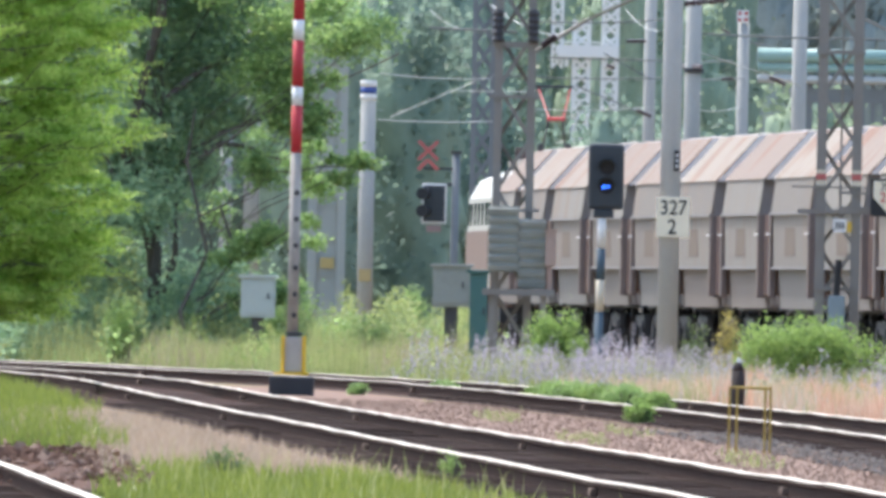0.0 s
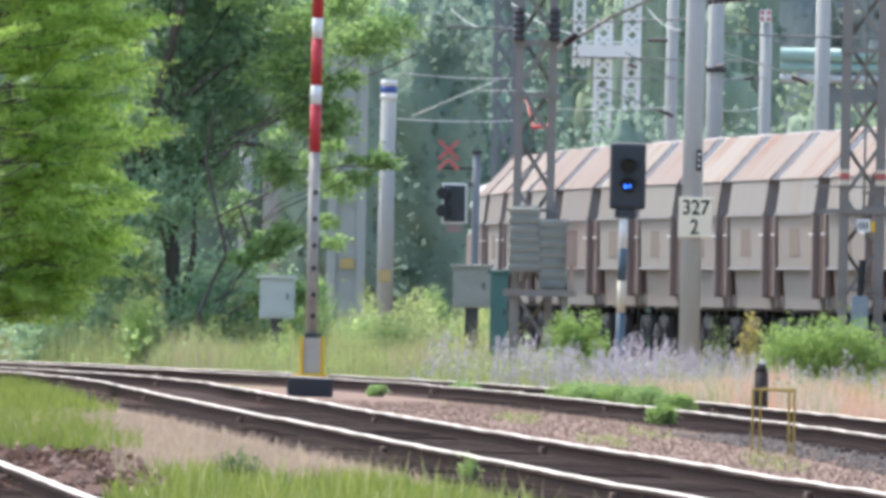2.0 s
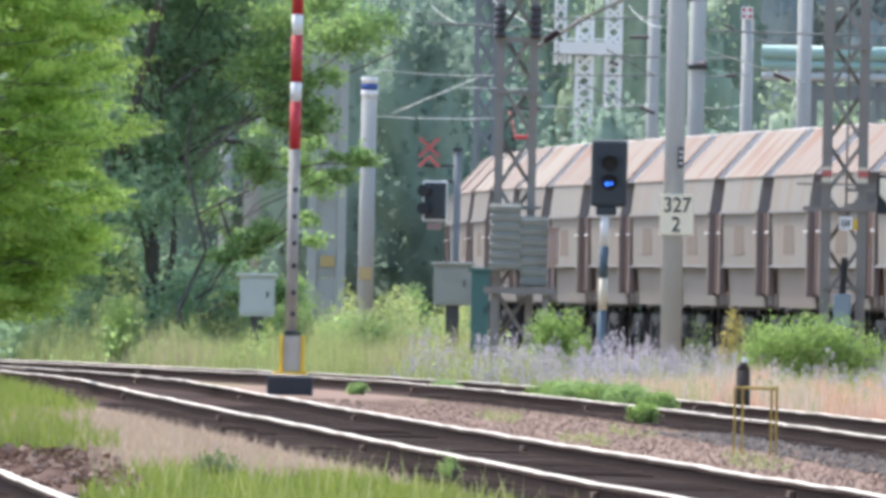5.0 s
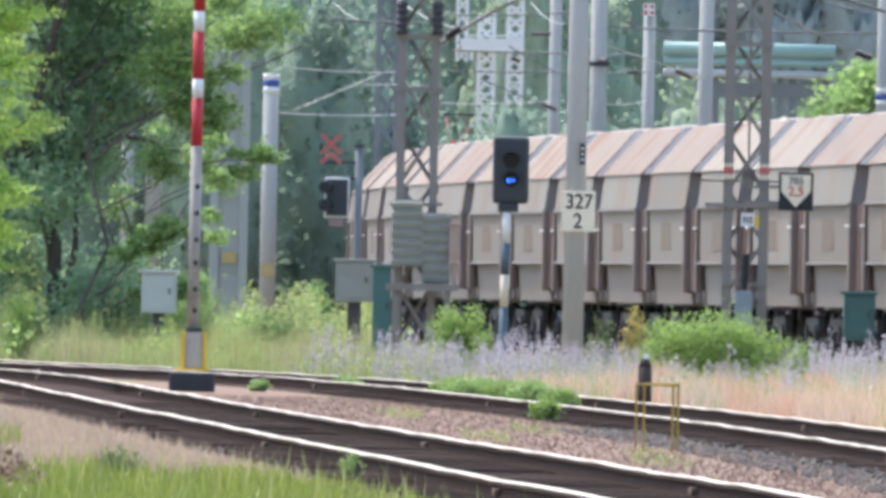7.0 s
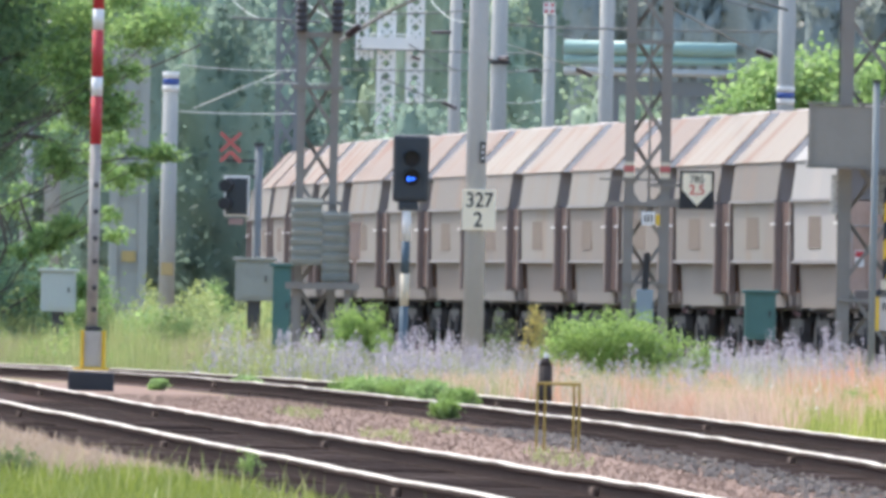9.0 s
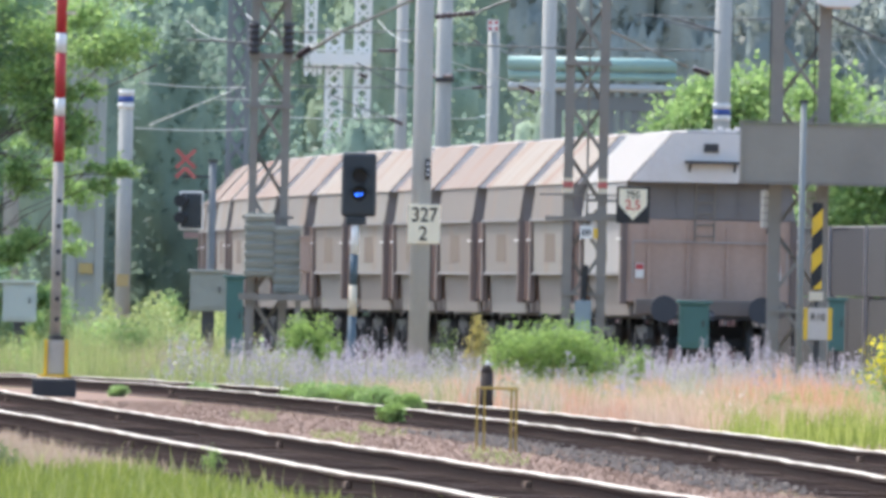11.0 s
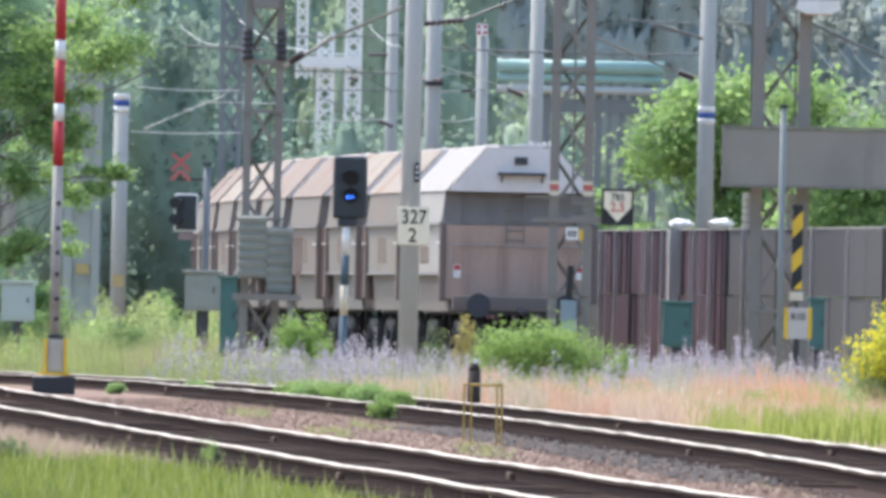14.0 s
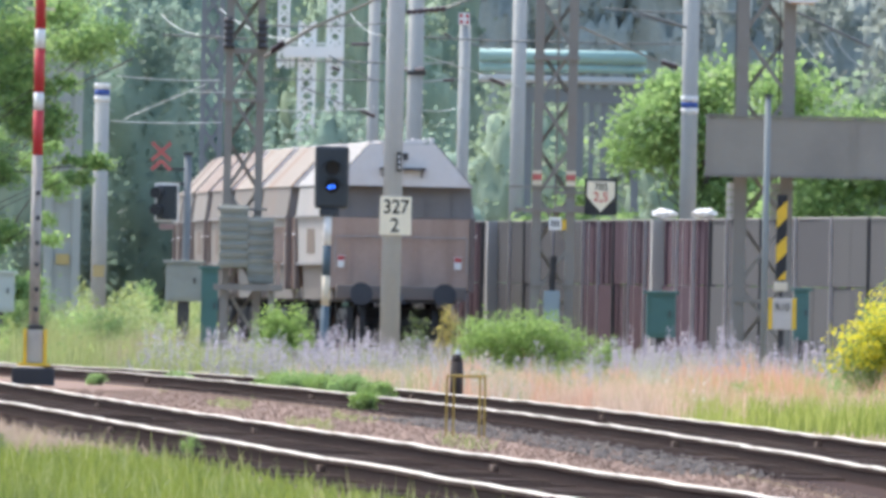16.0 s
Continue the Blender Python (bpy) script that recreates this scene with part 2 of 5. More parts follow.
def box(cx, cy, cz, sx, sy, sz, bm=None, bevel=0.0, turn=None):
    bm = bm or bmesh.new()
    got = bmesh.ops.create_cube(bm, size=1)["verts"]
    for v in got:
        v.co = Vector((v.co.x * sx, v.co.y * sy, v.co.z * sz))
    if bevel:
        edges = list({e for v in got for e in v.link_edges})
        got = bmesh.ops.bevel(bm, geom=edges, offset=bevel, segments=2, affect="EDGES", profile=0.6)["verts"] + [v for v in got if v.is_valid]
        got = list(set(got))
    for v in got:
        v.co = (turn @ v.co if turn else v.co) + Vector((cx, cy, cz))
    return bm


def rod(p0, p1, r0, r1=None, n=10, bm=None, caps=True):
    bm = bm or bmesh.new()
    p0, p1 = Vector(p0), Vector(p1)
    d = p1 - p0
    m = Matrix.Translation((p0 + p1) / 2) @ d.to_track_quat("Z", "Y").to_matrix().to_4x4()
    bmesh.ops.create_cone(bm, cap_ends=caps, segments=n, radius1=r0, radius2=r0 if r1 is None else r1, depth=d.length, matrix=m)
    return bm


def tube(points, radii, n=6, bm=None):
    """One bent round bar through the points, closed at both ends."""
    bm = bm or bmesh.new()
    pts = [Vector(p) for p in points]
    rings = []
    for k, p in enumerate(pts):
        d = (pts[min(k + 1, len(pts) - 1)] - pts[max(k - 1, 0)]).normalized()
        q = d.to_track_quat("Z", "Y").to_matrix()
        rings.append([bm.verts.new(p + q @ Vector((math.cos(2 * math.pi * i / n), math.sin(2 * math.pi * i / n), 0)) * radii[k]) for i in range(n)])
    for a, b in zip(rings, rings[1:]):
        for i in range(n):
            j = (i + 1) % n
            bm.faces.new((a[i], a[j], b[j], b[i]))
    bm.faces.new(rings[0][::-1]), bm.faces.new(rings[-1])
    return bm


def bar(p0, p1, w, h, bm=None):
    """A square-edged bar from p0 to p1."""
    bm = bm or bmesh.new()
    p0, p1 = Vector(p0), Vector(p1)
    d = p1 - p0
    m = Matrix.Translation((p0 + p1) / 2) @ d.to_track_quat("Z", "Y").to_matrix().to_4x4() @ Matrix.Diagonal((w, h, d.length, 1))
    bmesh.ops.create_cube(bm, size=1, matrix=m)
    return bm


def prism(points, y0, y1, bm=None):
    """An outline in x and z, given depth from y0 to y1."""
    bm = bm or bmesh.new()
    a = [bm.verts.new((x, y0, z)) for x, z in points]
    b = [bm.verts.new((x, y1, z)) for x, z in points]
    bm.faces.new(a), bm.faces.new(b[::-1])
    for i in range(len(points)):
        j = (i + 1) % len(points)
        bm.faces.new((a[j], a[i], b[i], b[j]))
    bmesh.ops.recalc_face_normals(bm, faces=bm.faces[:])
    return bm


def text(name, words, size, material, parent, x, y, z, squeeze=1.0):
    """Lettering that faces the viewer, centred on (x, z)."""
    c = bpy.data.curves.new(name, "FONT")
    c.body, c.size, c.align_x, c.align_y, c.extrude, c.offset = words, size, "CENTER", "CENTER", 0.002, size * 0.012
    tmp = bpy.data.objects.new(name, c)
    scene.collection.objects.link(tmp)
    bpy.context.view_layer.update()
    me = bpy.data.meshes.new_from_object(tmp.evaluated_get(bpy.context.evaluated_depsgraph_get()))
    bpy.data.objects.remove(tmp)
    me.materials.clear()
    me.materials.append(material)
    ob = new(name, me)
    ob.parent = parent
    ob.matrix_basis = pose(x, y, z, 90, 0, 0) @ Matrix.Diagonal((squeeze, 1, 1, 1))
    return ob


def raw(name, verts, faces, material, parent=None):
    me = bpy.data.meshes.new(name)
    me.from_pydata(verts, [], faces)
    me.materials.append(material)
    ob = new(name, me)
    ob.parent = parent
    return ob


def cards(name, centres, size, aspect, material, rng, parent=None, loose=1.1):
    """Many small pointed leaves, each its own diamond, at the given centres, turned more or less loosely to the light."""
    n = len(centres)
    face = np.array(to_sun) + rng.normal(size=(n, 3)) * loose
    face /= np.linalg.norm(face, axis=1)[:, None]
    a = np.cross(face, rng.normal(size=(n, 3)))
    a /= np.linalg.norm(a, axis=1)[:, None]
    b = np.cross(face, a)
    s = size * rng.uniform(0.6, 1.35, n)[:, None]
    v = np.stack([centres - a * s / 2, centres + b * s * aspect / 2, centres + a * s / 2, centres - b * s * aspect / 2], 1).reshape(-1, 3)
    f = np.arange(4 * n).reshape(-1, 4)
    return raw(name, v.tolist(), f.tolist(), material, parent)


def fronds(name, starts, ways, lengths, pairs, leaf, material, rng, parent=None, droop=0.1):
    """Feathered leaves: pairs of narrow leaflets along drooping stalks, each leaflet its own diamond."""
    n = len(starts)
    ways = ways / np.linalg.norm(ways, axis=1)[:, None]
    side = np.cross(ways, np.array([0, 0, 0.8]) + rng.normal(size=(n, 3)) * 0.9)
    side /= np.linalg.norm(side, axis=1)[:, None]
    out = []
    for k in range(pairs):
        f = (k + 1) / pairs
        p = starts + ways * (lengths * f)[:, None]
        p[:, 2] -= droop * lengths * f * f
        for hand in (-1, 1):
            axis = side * hand + ways * 0.55 + rng.normal(size=(n, 3)) * 0.22
            axis /= np.linalg.norm(axis, axis=1)[:, None]
            l = (leaf * (1.05 - 0.5 * f) * rng.uniform(0.75, 1.25, n))[:, None]
            across = ways - (ways * axis).sum(1)[:, None] * axis
            out.append(np.stack([p, p + axis * l * 0.5 + across * l * 0.25, p + axis * l, p + axis * l * 0.5 - across * l * 0.25], 1))
    v = np.concatenate(out).reshape(-1, 3)
    return raw(name, v.tolist(), np.arange(len(v)).reshape(-1, 4).tolist(), material, parent)


def blades(name, xs, ys, low, high, width, material, rng, ground=-0.15, lean=0.25, label="", category="grass"):
    """Upright tapering blades with a bent tip."""
    n = len(xs)
    h = rng.uniform(low, high, n)
    ang = rng.uniform(0, 2 * np.pi, n)
    w = width * rng.uniform(0.6, 1.3, n)
    dx, dy = np.cos(ang) * w / 2, np.sin(ang) * w / 2 * 0.5
    lx, ly = rng.normal(0, lean, n) * h, rng.normal(0, lean, n) * h
    g = np.full(n, ground)
    v = np.stack([np.stack([xs - dx, ys - dy, g], 1), np.stack([xs + dx, ys + dy, g], 1),
                  np.stack([xs + dx * .7 + lx * .4, ys + dy * .7 + ly * .4, g + h * .6], 1),
                  np.stack([xs - dx * .7 + lx * .4, ys - dy * .7 + ly * .4, g + h * .6], 1),
                  np.stack([xs + lx, ys + ly, g + h], 1)], 1).reshape(-1, 3)
    k = np.arange(n)[:, None] * 5
    f = (k + np.array([0, 1, 2, 3])).tolist() + (k + np.array([3, 2, 4])).tolist()
    return tagged(raw(name, v.tolist(), f, material), label, category, kind="stuff")


# ---------------------------------------------------------------- ground and tracks
GROUND = -0.15
ground_bm = bmesh.new()
bmesh.ops.create_grid(ground_bm, x_segments=40, y_segments=60, size=1, matrix=Matrix.Translation((0, 1000, GROUND)) @ Matrix.Diagonal((1500, 2500, 1, 1)))
ground = tagged(part("ground", ground_bm, EARTH, None), "dry brown earth with sparse green growth", "ground", kind="structure")


def near_line(y):
    return 8.17 - 0.0473 * y + 1.16e-5 * y * y - (max(0, y - 340) ** 2) * 0.0007


def far_line(y):
    return 4.77 + 0.0168 * y - 1.04e-4 * y * y - (max(0, y - 345) ** 2) * 0.0006


def corner_line(y):
    return 3.158 - 0.04344 * y - 0.75


RAIL = [(-0.07, -0.20), (0.07, -0.20), (0.07, -0.18), (0.015, -0.15), (0.012, -0.045), (0.036, -0.035), (0.036, -0.004),
        (-0.036, -0.004), (-0.036, -0.035), (-0.012, -0.045), (-0.015, -0.15), (-0.07, -0.18)]


def shimmer_wave(y, seed):
    """Heat shimmer put into the rails' shape: a small rise and fall."""
    return 1.6 * (0.006 * noise.noise(Vector((y * 0.11, seed, 0))) + 0.005 * noise.noise(Vector((y * 0.31, seed, 7))) + 0.0025 * noise.noise(Vector((y * 0.9, seed, 3))))


def strip(line, ys, profile, z=0.0, seed=None):
    """Sweeps a closed outline along a track."""
    bm = bmesh.new()
    rings = []
    for y in ys:
        x = line(y)
        lift = 0 if seed is None else shimmer_wave(y, seed)
        rings.append([bm.verts.new((x + px, y, z + pz + lift)) for px, pz in profile])
    for a, b in zip(rings, rings[1:]):
        for i in range(len(profile)):
            j = (i + 1) % len(profile)
            bm.faces.new((a[i], a[j], b[j], b[i]))
    bm.faces.new(rings[0]), bm.faces.new(rings[-1])
    bmesh.ops.recalc_face_normals(bm, faces=bm.faces[:])
    return bm


def railway_track(label, line, y0, y1, z=0.0, sleepers=(), step=5.0):
    t = thing("railway_track", 0, 0, 0, label, "track", "tracks of the station throat", "structure")
    ys = np.arange(y0, y1 + step, step)
    fine = np.arange(y0, y1 + step, 0.8)
    for side in (-0.7535, 0.7535):
        seed = side * 9 + line(200) * 3
        shifted = [(px + side, pz) for px, pz in RAIL]
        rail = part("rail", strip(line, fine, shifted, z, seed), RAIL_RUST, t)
        part("rail_head", strip(line, fine, [(side - 0.037, -0.009), (side + 0.037, -0.009), (side + 0.028, 0.003), (side - 0.028, 0.003)], z, seed),
             RAIL_HEAD, rail, "running surface with its sheen painted pale")
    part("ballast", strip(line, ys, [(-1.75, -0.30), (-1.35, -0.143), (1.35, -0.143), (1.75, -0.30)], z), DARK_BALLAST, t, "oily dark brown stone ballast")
    for side in (-0.7535, 0.7535):
        for k, y in enumerate(np.arange(y0 + 17 + side * 3, y1, 47.0)):
            part("rail_joint", box(side - 0.035, 0, -0.085, 0.05, 0.4, 0.05, bevel=0.012), JOINT, t,
                 at=pose(line(y), y, z, 0, 0, math.degrees(math.atan2(-(line(y + 1) - line(y)), 1))))
    if len(sleepers):
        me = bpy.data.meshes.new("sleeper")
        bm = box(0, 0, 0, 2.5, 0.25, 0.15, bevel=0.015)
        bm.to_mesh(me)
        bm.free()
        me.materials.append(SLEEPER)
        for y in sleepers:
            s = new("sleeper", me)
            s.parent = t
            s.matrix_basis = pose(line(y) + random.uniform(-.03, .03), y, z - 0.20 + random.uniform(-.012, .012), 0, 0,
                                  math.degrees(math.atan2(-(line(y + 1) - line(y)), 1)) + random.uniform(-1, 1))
    return t


railway_track("rusty station track on brown ballast with bright rail heads", near_line, 60, 420, 0, np.arange(135, 300, 0.62))
railway_track("rusty overgrown siding with bright rail heads", far_line, 150, 440, 0, np.arange(175, 345, 0.62))
railway_track("worn station track at the edge of the grass", corner_line, 60, 200, 0, np.arange(120, 185, 0.62))

# loose stones between the tracks
rng = np.random.default_rng(5)


def stones(name, n, place, size, label, material=STONE, lift=0.01):
    verts, faces = [], []
    for i in range(n):
        x, y = place(i)
        s = size * rng.uniform(0.5, 1.4)
        k = len(verts)
        p = rng.normal(0, 0.25, (6, 3)) * s + np.array([[s, 0, 0], [-s, 0, 0], [0, s, 0], [0, -s, 0], [0, 0, s * .8], [0, 0, -s * .5]])
        verts += (p + np.array([x, y, GROUND + lift])).tolist()
        for a, b, c in ((0, 2, 4), (2, 1, 4), (1, 3, 4), (3, 0, 4), (2, 0, 5), (1, 2, 5), (3, 1, 5), (0, 3, 5)):
            faces.append((k + a, k + b, k + c))
    return tagged(raw(name, verts, faces, material), label, "gravel", kind="stuff")


def between(i):
    y = rng.uniform(150, 330)
    a, b = near_line(y) + 1.2, far_line(y) - 1.2
    return rng.uniform(a, max(b, a + 0.3)), y


stones("gravel", 12000, between, 0.012, "reddish brown loose gravel between the tracks")


def shoulder(i):
    y = rng.uniform(178, 262)
    return far_line(y) - 1.15 - 0.85 * rng.uniform(0, 1) ** 1.5, y


stones("rubble", 1500, shoulder, 0.026, "dull grey rubble along the siding", mat("grey_rubble", (0.17, 0.15, 0.135), 0.95, vary=0.3, scale=6), lift=0.012)
gap_bm = bmesh.new()
ys = np.arange(130, 372, 5.0)
left = [gap_bm.verts.new((near_line(y) + 1.6, y, -0.146)) for y in ys]
right = [gap_bm.verts.new((max(far_line(y) - 1.5, near_line(y) + 1.7), y, -0.146)) for y in ys]
for i in range(len(ys) - 1):
    gap_bm.faces.new((left[i], right[i], right[i + 1], left[i + 1]))
tagged(part("gravel_bed", gap_bm, BALLAST, None), "reddish brown gravel bed between the tracks", "gravel", kind="structure")


# ---------------------------------------------------------------- the main line and its train
RAIL_Z, BEND_AT, RADIUS, HEAD, TURN = 0.20, 55.0, 1400.0, 0.0675, 0.0975


def main_line(l):
    """Place and heading of the main line, l metres along it from its 472 m mark: straight, then a long bend, then straight."""
    if l <= BEND_AT:
        return 3.8 - math.sin(HEAD) * l, 472.0 + math.cos(HEAD) * l, HEAD
    turn = min((l - BEND_AT) / RADIUS, TURN)
    x = 3.8 - math.sin(HEAD) * BEND_AT - RADIUS * (math.cos(HEAD - turn) - math.cos(HEAD))
    y = 472.0 + math.cos(HEAD) * BEND_AT + RADIUS * (math.sin(HEAD) - math.sin(HEAD - turn))
    rest = max(0.0, l - BEND_AT - TURN * RADIUS)
    h = HEAD - turn
    return x - math.sin(h) * rest, y + math.cos(h) * rest, h


def sweep_main(profile, l0, l1, step=4.0):
    bm = bmesh.new()
    rings = []
    for l in np.arange(l0, l1, step):
        x, y, h = main_line(l)
        rings.append([bm.verts.new((x + px * math.cos(h), y + px * math.sin(h), RAIL_Z + pz)) for px, pz in profile])
    for a, b in zip(rings, rings[1:]):
        for i in range(len(profile)):
            j = (i + 1) % len(profile)
            bm.faces.new((a[i], a[j], b[j], b[i]))
    bm.faces.new(rings[0]), bm.faces.new(rings[-1])
    bmesh.ops.recalc_face_normals(bm, faces=bm.faces[:])
    return bm


main = thing("main_track", 0, 0, 0, "main line on a low brown ballast bank", "track", "tracks of the station throat", "structure")
for side in (-0.7535, 0.7535):
    part("rail", sweep_main([(px + side, pz) for px, pz in RAIL], -330, 360), RAIL_RUST, main)
part("ballast", sweep_main([(-2.6, -0.45), (-1.5, -0.165), (1.5, -0.165), (2.6, -0.45)], -330, 360), BALLAST, main)

PITCH, BODY = 12.54, 10.5
SPEED = PITCH / 0.8635


def loft(sections):
    """Joins outlines of (y, z), each at its x, into a closed skin."""
    bm = bmesh.new()
    rings = [[bm.verts.new((x, y, z)) for y, z in outline] for x, outline in sections]
    for a, b in zip(rings, rings[1:]):
        for i in range(len(a)):
            j = (i + 1) % len(a)
            bm.faces.new((a[i], a[j], b[j], b[i]))
    bm.faces.new(rings[0]), bm.faces.new(rings[-1])
    bmesh.ops.recalc_face_normals(bm, faces=bm.faces[:])
    return bm


def slab(x0, x1, z0, z1, half0, half1):
    return loft([(x, [(-half0, z0), (half0, z0), (half1, z1), (-half1, z1)]) for x in (x0, x1)])


def hopper_wagon(side_mat, roof_mat, label):
    w = thing("hopper_wagon", 0, 0, 0, label, "wagon", "wagons of the train")
    h = BODY / 2 - 0.48
    body = part("side_wall", slab(-h, h, 1.66, 2.64, 1.50, 1.52), side_mat, w)
    upper = part("upper_wall", slab(-h + .02, h - .02, 2.66, 3.30, 1.55, 1.47), side_mat, w)
    # slightly uneven ledges between the bands
    for z, half, name in ((2.65, 1.585, "ledge"), (1.66, 1.545, "ledge")):
        bm = bmesh.new()
        for s in (-1, 1):
            box(0, s * (half - 0.05), z, 2 * h - 0.1, 0.1, 0.05, bm)
        part(name, bm, WAGON_BAND, w, "dark seam ledge")
    part("hopper", slab(-h + .12, h - .12, 0.92, 1.65, 1.36, 1.41), WAGON_LOWER, w, "dull grey lower hopper")
    roof = part("roof", loft([(x, [(-1.50, 3.302), (1.50, 3.302), (0.70, 4.19), (-0.70, 4.19)]) for x in (-h - 0.4, h + 0.4)]), roof_mat, w)
    bm = bmesh.new()
    box(0, 0, 4.215, 2 * h + 0.5, 0.9, 0.04, bm)
    part("walkway", bm, WAGON_GABLE, roof)
    for k in range(6):
        bm = box(-h + 0.2 + k * 1.85, -0.64, 4.25 + 0.02 * (k % 2), 0.14, 0.10, 0.10 + 0.05 * (k % 3 == 0), bevel=0.02)
        part("roof_latch", bm, WAGON_GABLE, roof)
    for end in (-1, 1):
        x = end * h
        wall = part("end_wall", box(x + end * 0.03, 0, 1.90, 0.06, 2.98, 1.48, bevel=0.02), WAGON_BROWN, w, "rust-brown lower end wall")
        part("end_band", box(x + end * 0.025, 0, 2.97, 0.05, 2.96, 0.64), WAGON_BAND, wall, "dark grey end band")
        gable = [(-1.46, 3.30), (1.46, 3.30), (0.68, 4.18), (-0.68, 4.18)]
        lip = x + end * 0.4
        part("gable", loft([(lip + end * d, gable) for d in (0.005, 0.05)]), WAGON_GABLE, wall, "grey sloping gable")
        bm = bmesh.new()
        box(lip + end * 0.14, 0, 3.66, 0.22, 0.95, 0.05, bm)
        for s in (-0.4, 0.4):
            bar((lip + end * 0.06, s, 3.5), (lip + end * 0.22, s, 3.64), 0.03, 0.03, bm)
        part("step_bracket", bm, DARK_METAL, wall)
        for s in (-1.1, -0.55, 0.55, 1.1):
            part("band_rib", box(x + end * 0.06, s, 2.97, 0.05, 0.05, 0.62), WAGON_BAND, wall)
        part("hatch", box(lip + end * 0.07, 0.02, 3.92, 0.05, 0.26, 0.15, bevel=0.01), DARK_METAL, wall)
        bm = bmesh.new()
        for s in (-0.17, 0.17):
            rod((x + end * 0.12, s + 0.08, 2.25), (x + end * 0.12, s + 0.08, 3.3), 0.014, n=6, bm=bm)
        for k in range(5):
            rod((x + end * 0.12, -0.09, 2.35 + k * 0.2), (x + end * 0.12, 0.25, 2.35 + k * 0.2), 0.014, n=6, bm=bm)
        part("ladder", bm, STEEL_GREY, wall)
        bm = rod((x + end * 0.16, -1.4, 2.24), (x + end * 0.16, 1.35, 2.24), 0.016, n=6)
        for s in (-1.4, 1.35):
            rod((x + end * 0.16, s, 1.5), (x + end * 0.16, s, 2.24), 0.016, n=6, bm=bm)
        part("handrail", bm, PALE_RAIL, wall)
        for s in (-1.05, -0.35, 0.35, 1.05):
            part("stiffener", box(x + end * 0.08, s, 1.9, 0.06, 0.06, 1.2), WAGON_BROWN, wall)
        # headstock, buffers and coupling
        head = end * (PITCH / 2 - 0.75)
        part("headstock", box(head, 0, 1.08, 0.16, 2.7, 0.28, bevel=0.02), WAGON_LOWER, w, "grey headstock beam")
        for s in (-0.87, 0.87):
            b = rod((head, s, 1.05), (head + end * 0.6, s, 1.05), 0.1, n=12)
            rod((head + end * 0.56, s, 1.05), (head + end * 0.66, s, 1.05), 0.24, n=16, bm=b)
            part("buffer", b, UNDERFRAME, w, "black round buffer", smooth=True)
        part("coupling", rod((head, 0, 1.0), (head + end * 0.7, 0, 0.9), 0.05, n=8), UNDERFRAME, w)
    # corner posts and flank ribs
    for s in (-1, 1):
        for x in (-h + 0.05, h - 0.05):
            post = part("corner_post", box(x, s * 1.51, 1.88, 0.30, 0.12, 1.52, bevel=0.02), WAGON_POST, w, "rusty brown corner post")
            part("step_iron", bar((x - 0.25, s * 1.585, 2.28), (x + 0.45, s * 1.585, 2.28), 0.03, 0.035), WAGON_GABLE, post)
        part("inscription", box(0.4, s * 1.505, 2.14, 2.5, 0.02, 0.52), MARK_PANEL, w, "faded rusty inscription panel")
        part("discharge_lever", box(-h + 0.6, s * 1.44, 1.2, 0.5, 0.12, 0.16, bevel=0.02), DARK_METAL, w)
    part("underframe", box(0, 0, 0.95, PITCH - 1.5, 2.3, 0.16), UNDERFRAME, w)
    for x in (-PITCH / 2 + 2.6, PITCH / 2 - 2.6):
        bm = bmesh.new()
        for s in (-1.02, 1.02):
            box(x, s, 0.62, 2.6, 0.12, 0.22, bm)
            for k in (-0.9, 0.9):
                box(x + k, s, 0.46, 0.3, 0.2, 0.3, bm)
        box(x, 0, 0.62, 0.4, 2.1, 0.3, bm)
        bogie = part("bogie", bm, UNDERFRAME, w)
        for k in (-0.9, 0.9):
            bm = bmesh.new()
            for s in (-0.75, 0.75):
                rod((x + k, s - 0.06, 0.46), (x + k, s + 0.06, 0.46), 0.46, n=20, bm=bm)
            rod((x + k, -0.7, 0.46), (x + k, 0.7, 0.46), 0.08, n=8, bm=bm)
            part("wheelset", bm, UNDERFRAME, bogie)
    return w


wagon = hopper_wagon(WAGON_SIDE, WAGON_ROOF, "beige covered hopper wagon streaked with rust, rolling in a train")
pale = hopper_wagon(PALE_SIDE, PALE_ROOF, "pale grey covered hopper wagon with brown end wall")
wagons = []
FIRST, LAST = -8, 14
for j in range(FIRST, LAST):
    wagons.append((j, wagon if j == FIRST else copy_thing(wagon, Matrix.Identity(4))))
wagons.append((LAST, pale))
# tail plates on the last wagon
for s in (-1.22, 1.22):
    plate = part("tail_plate", box(-BODY / 2 + 0.40, s, 1.72, 0.03, 0.15, 0.26), WHITE, pale, "red and white tail plate")
    part("red_half", box(-BODY / 2 + 0.382, s, 1.79, 0.01, 0.13, 0.09), RED, plate)


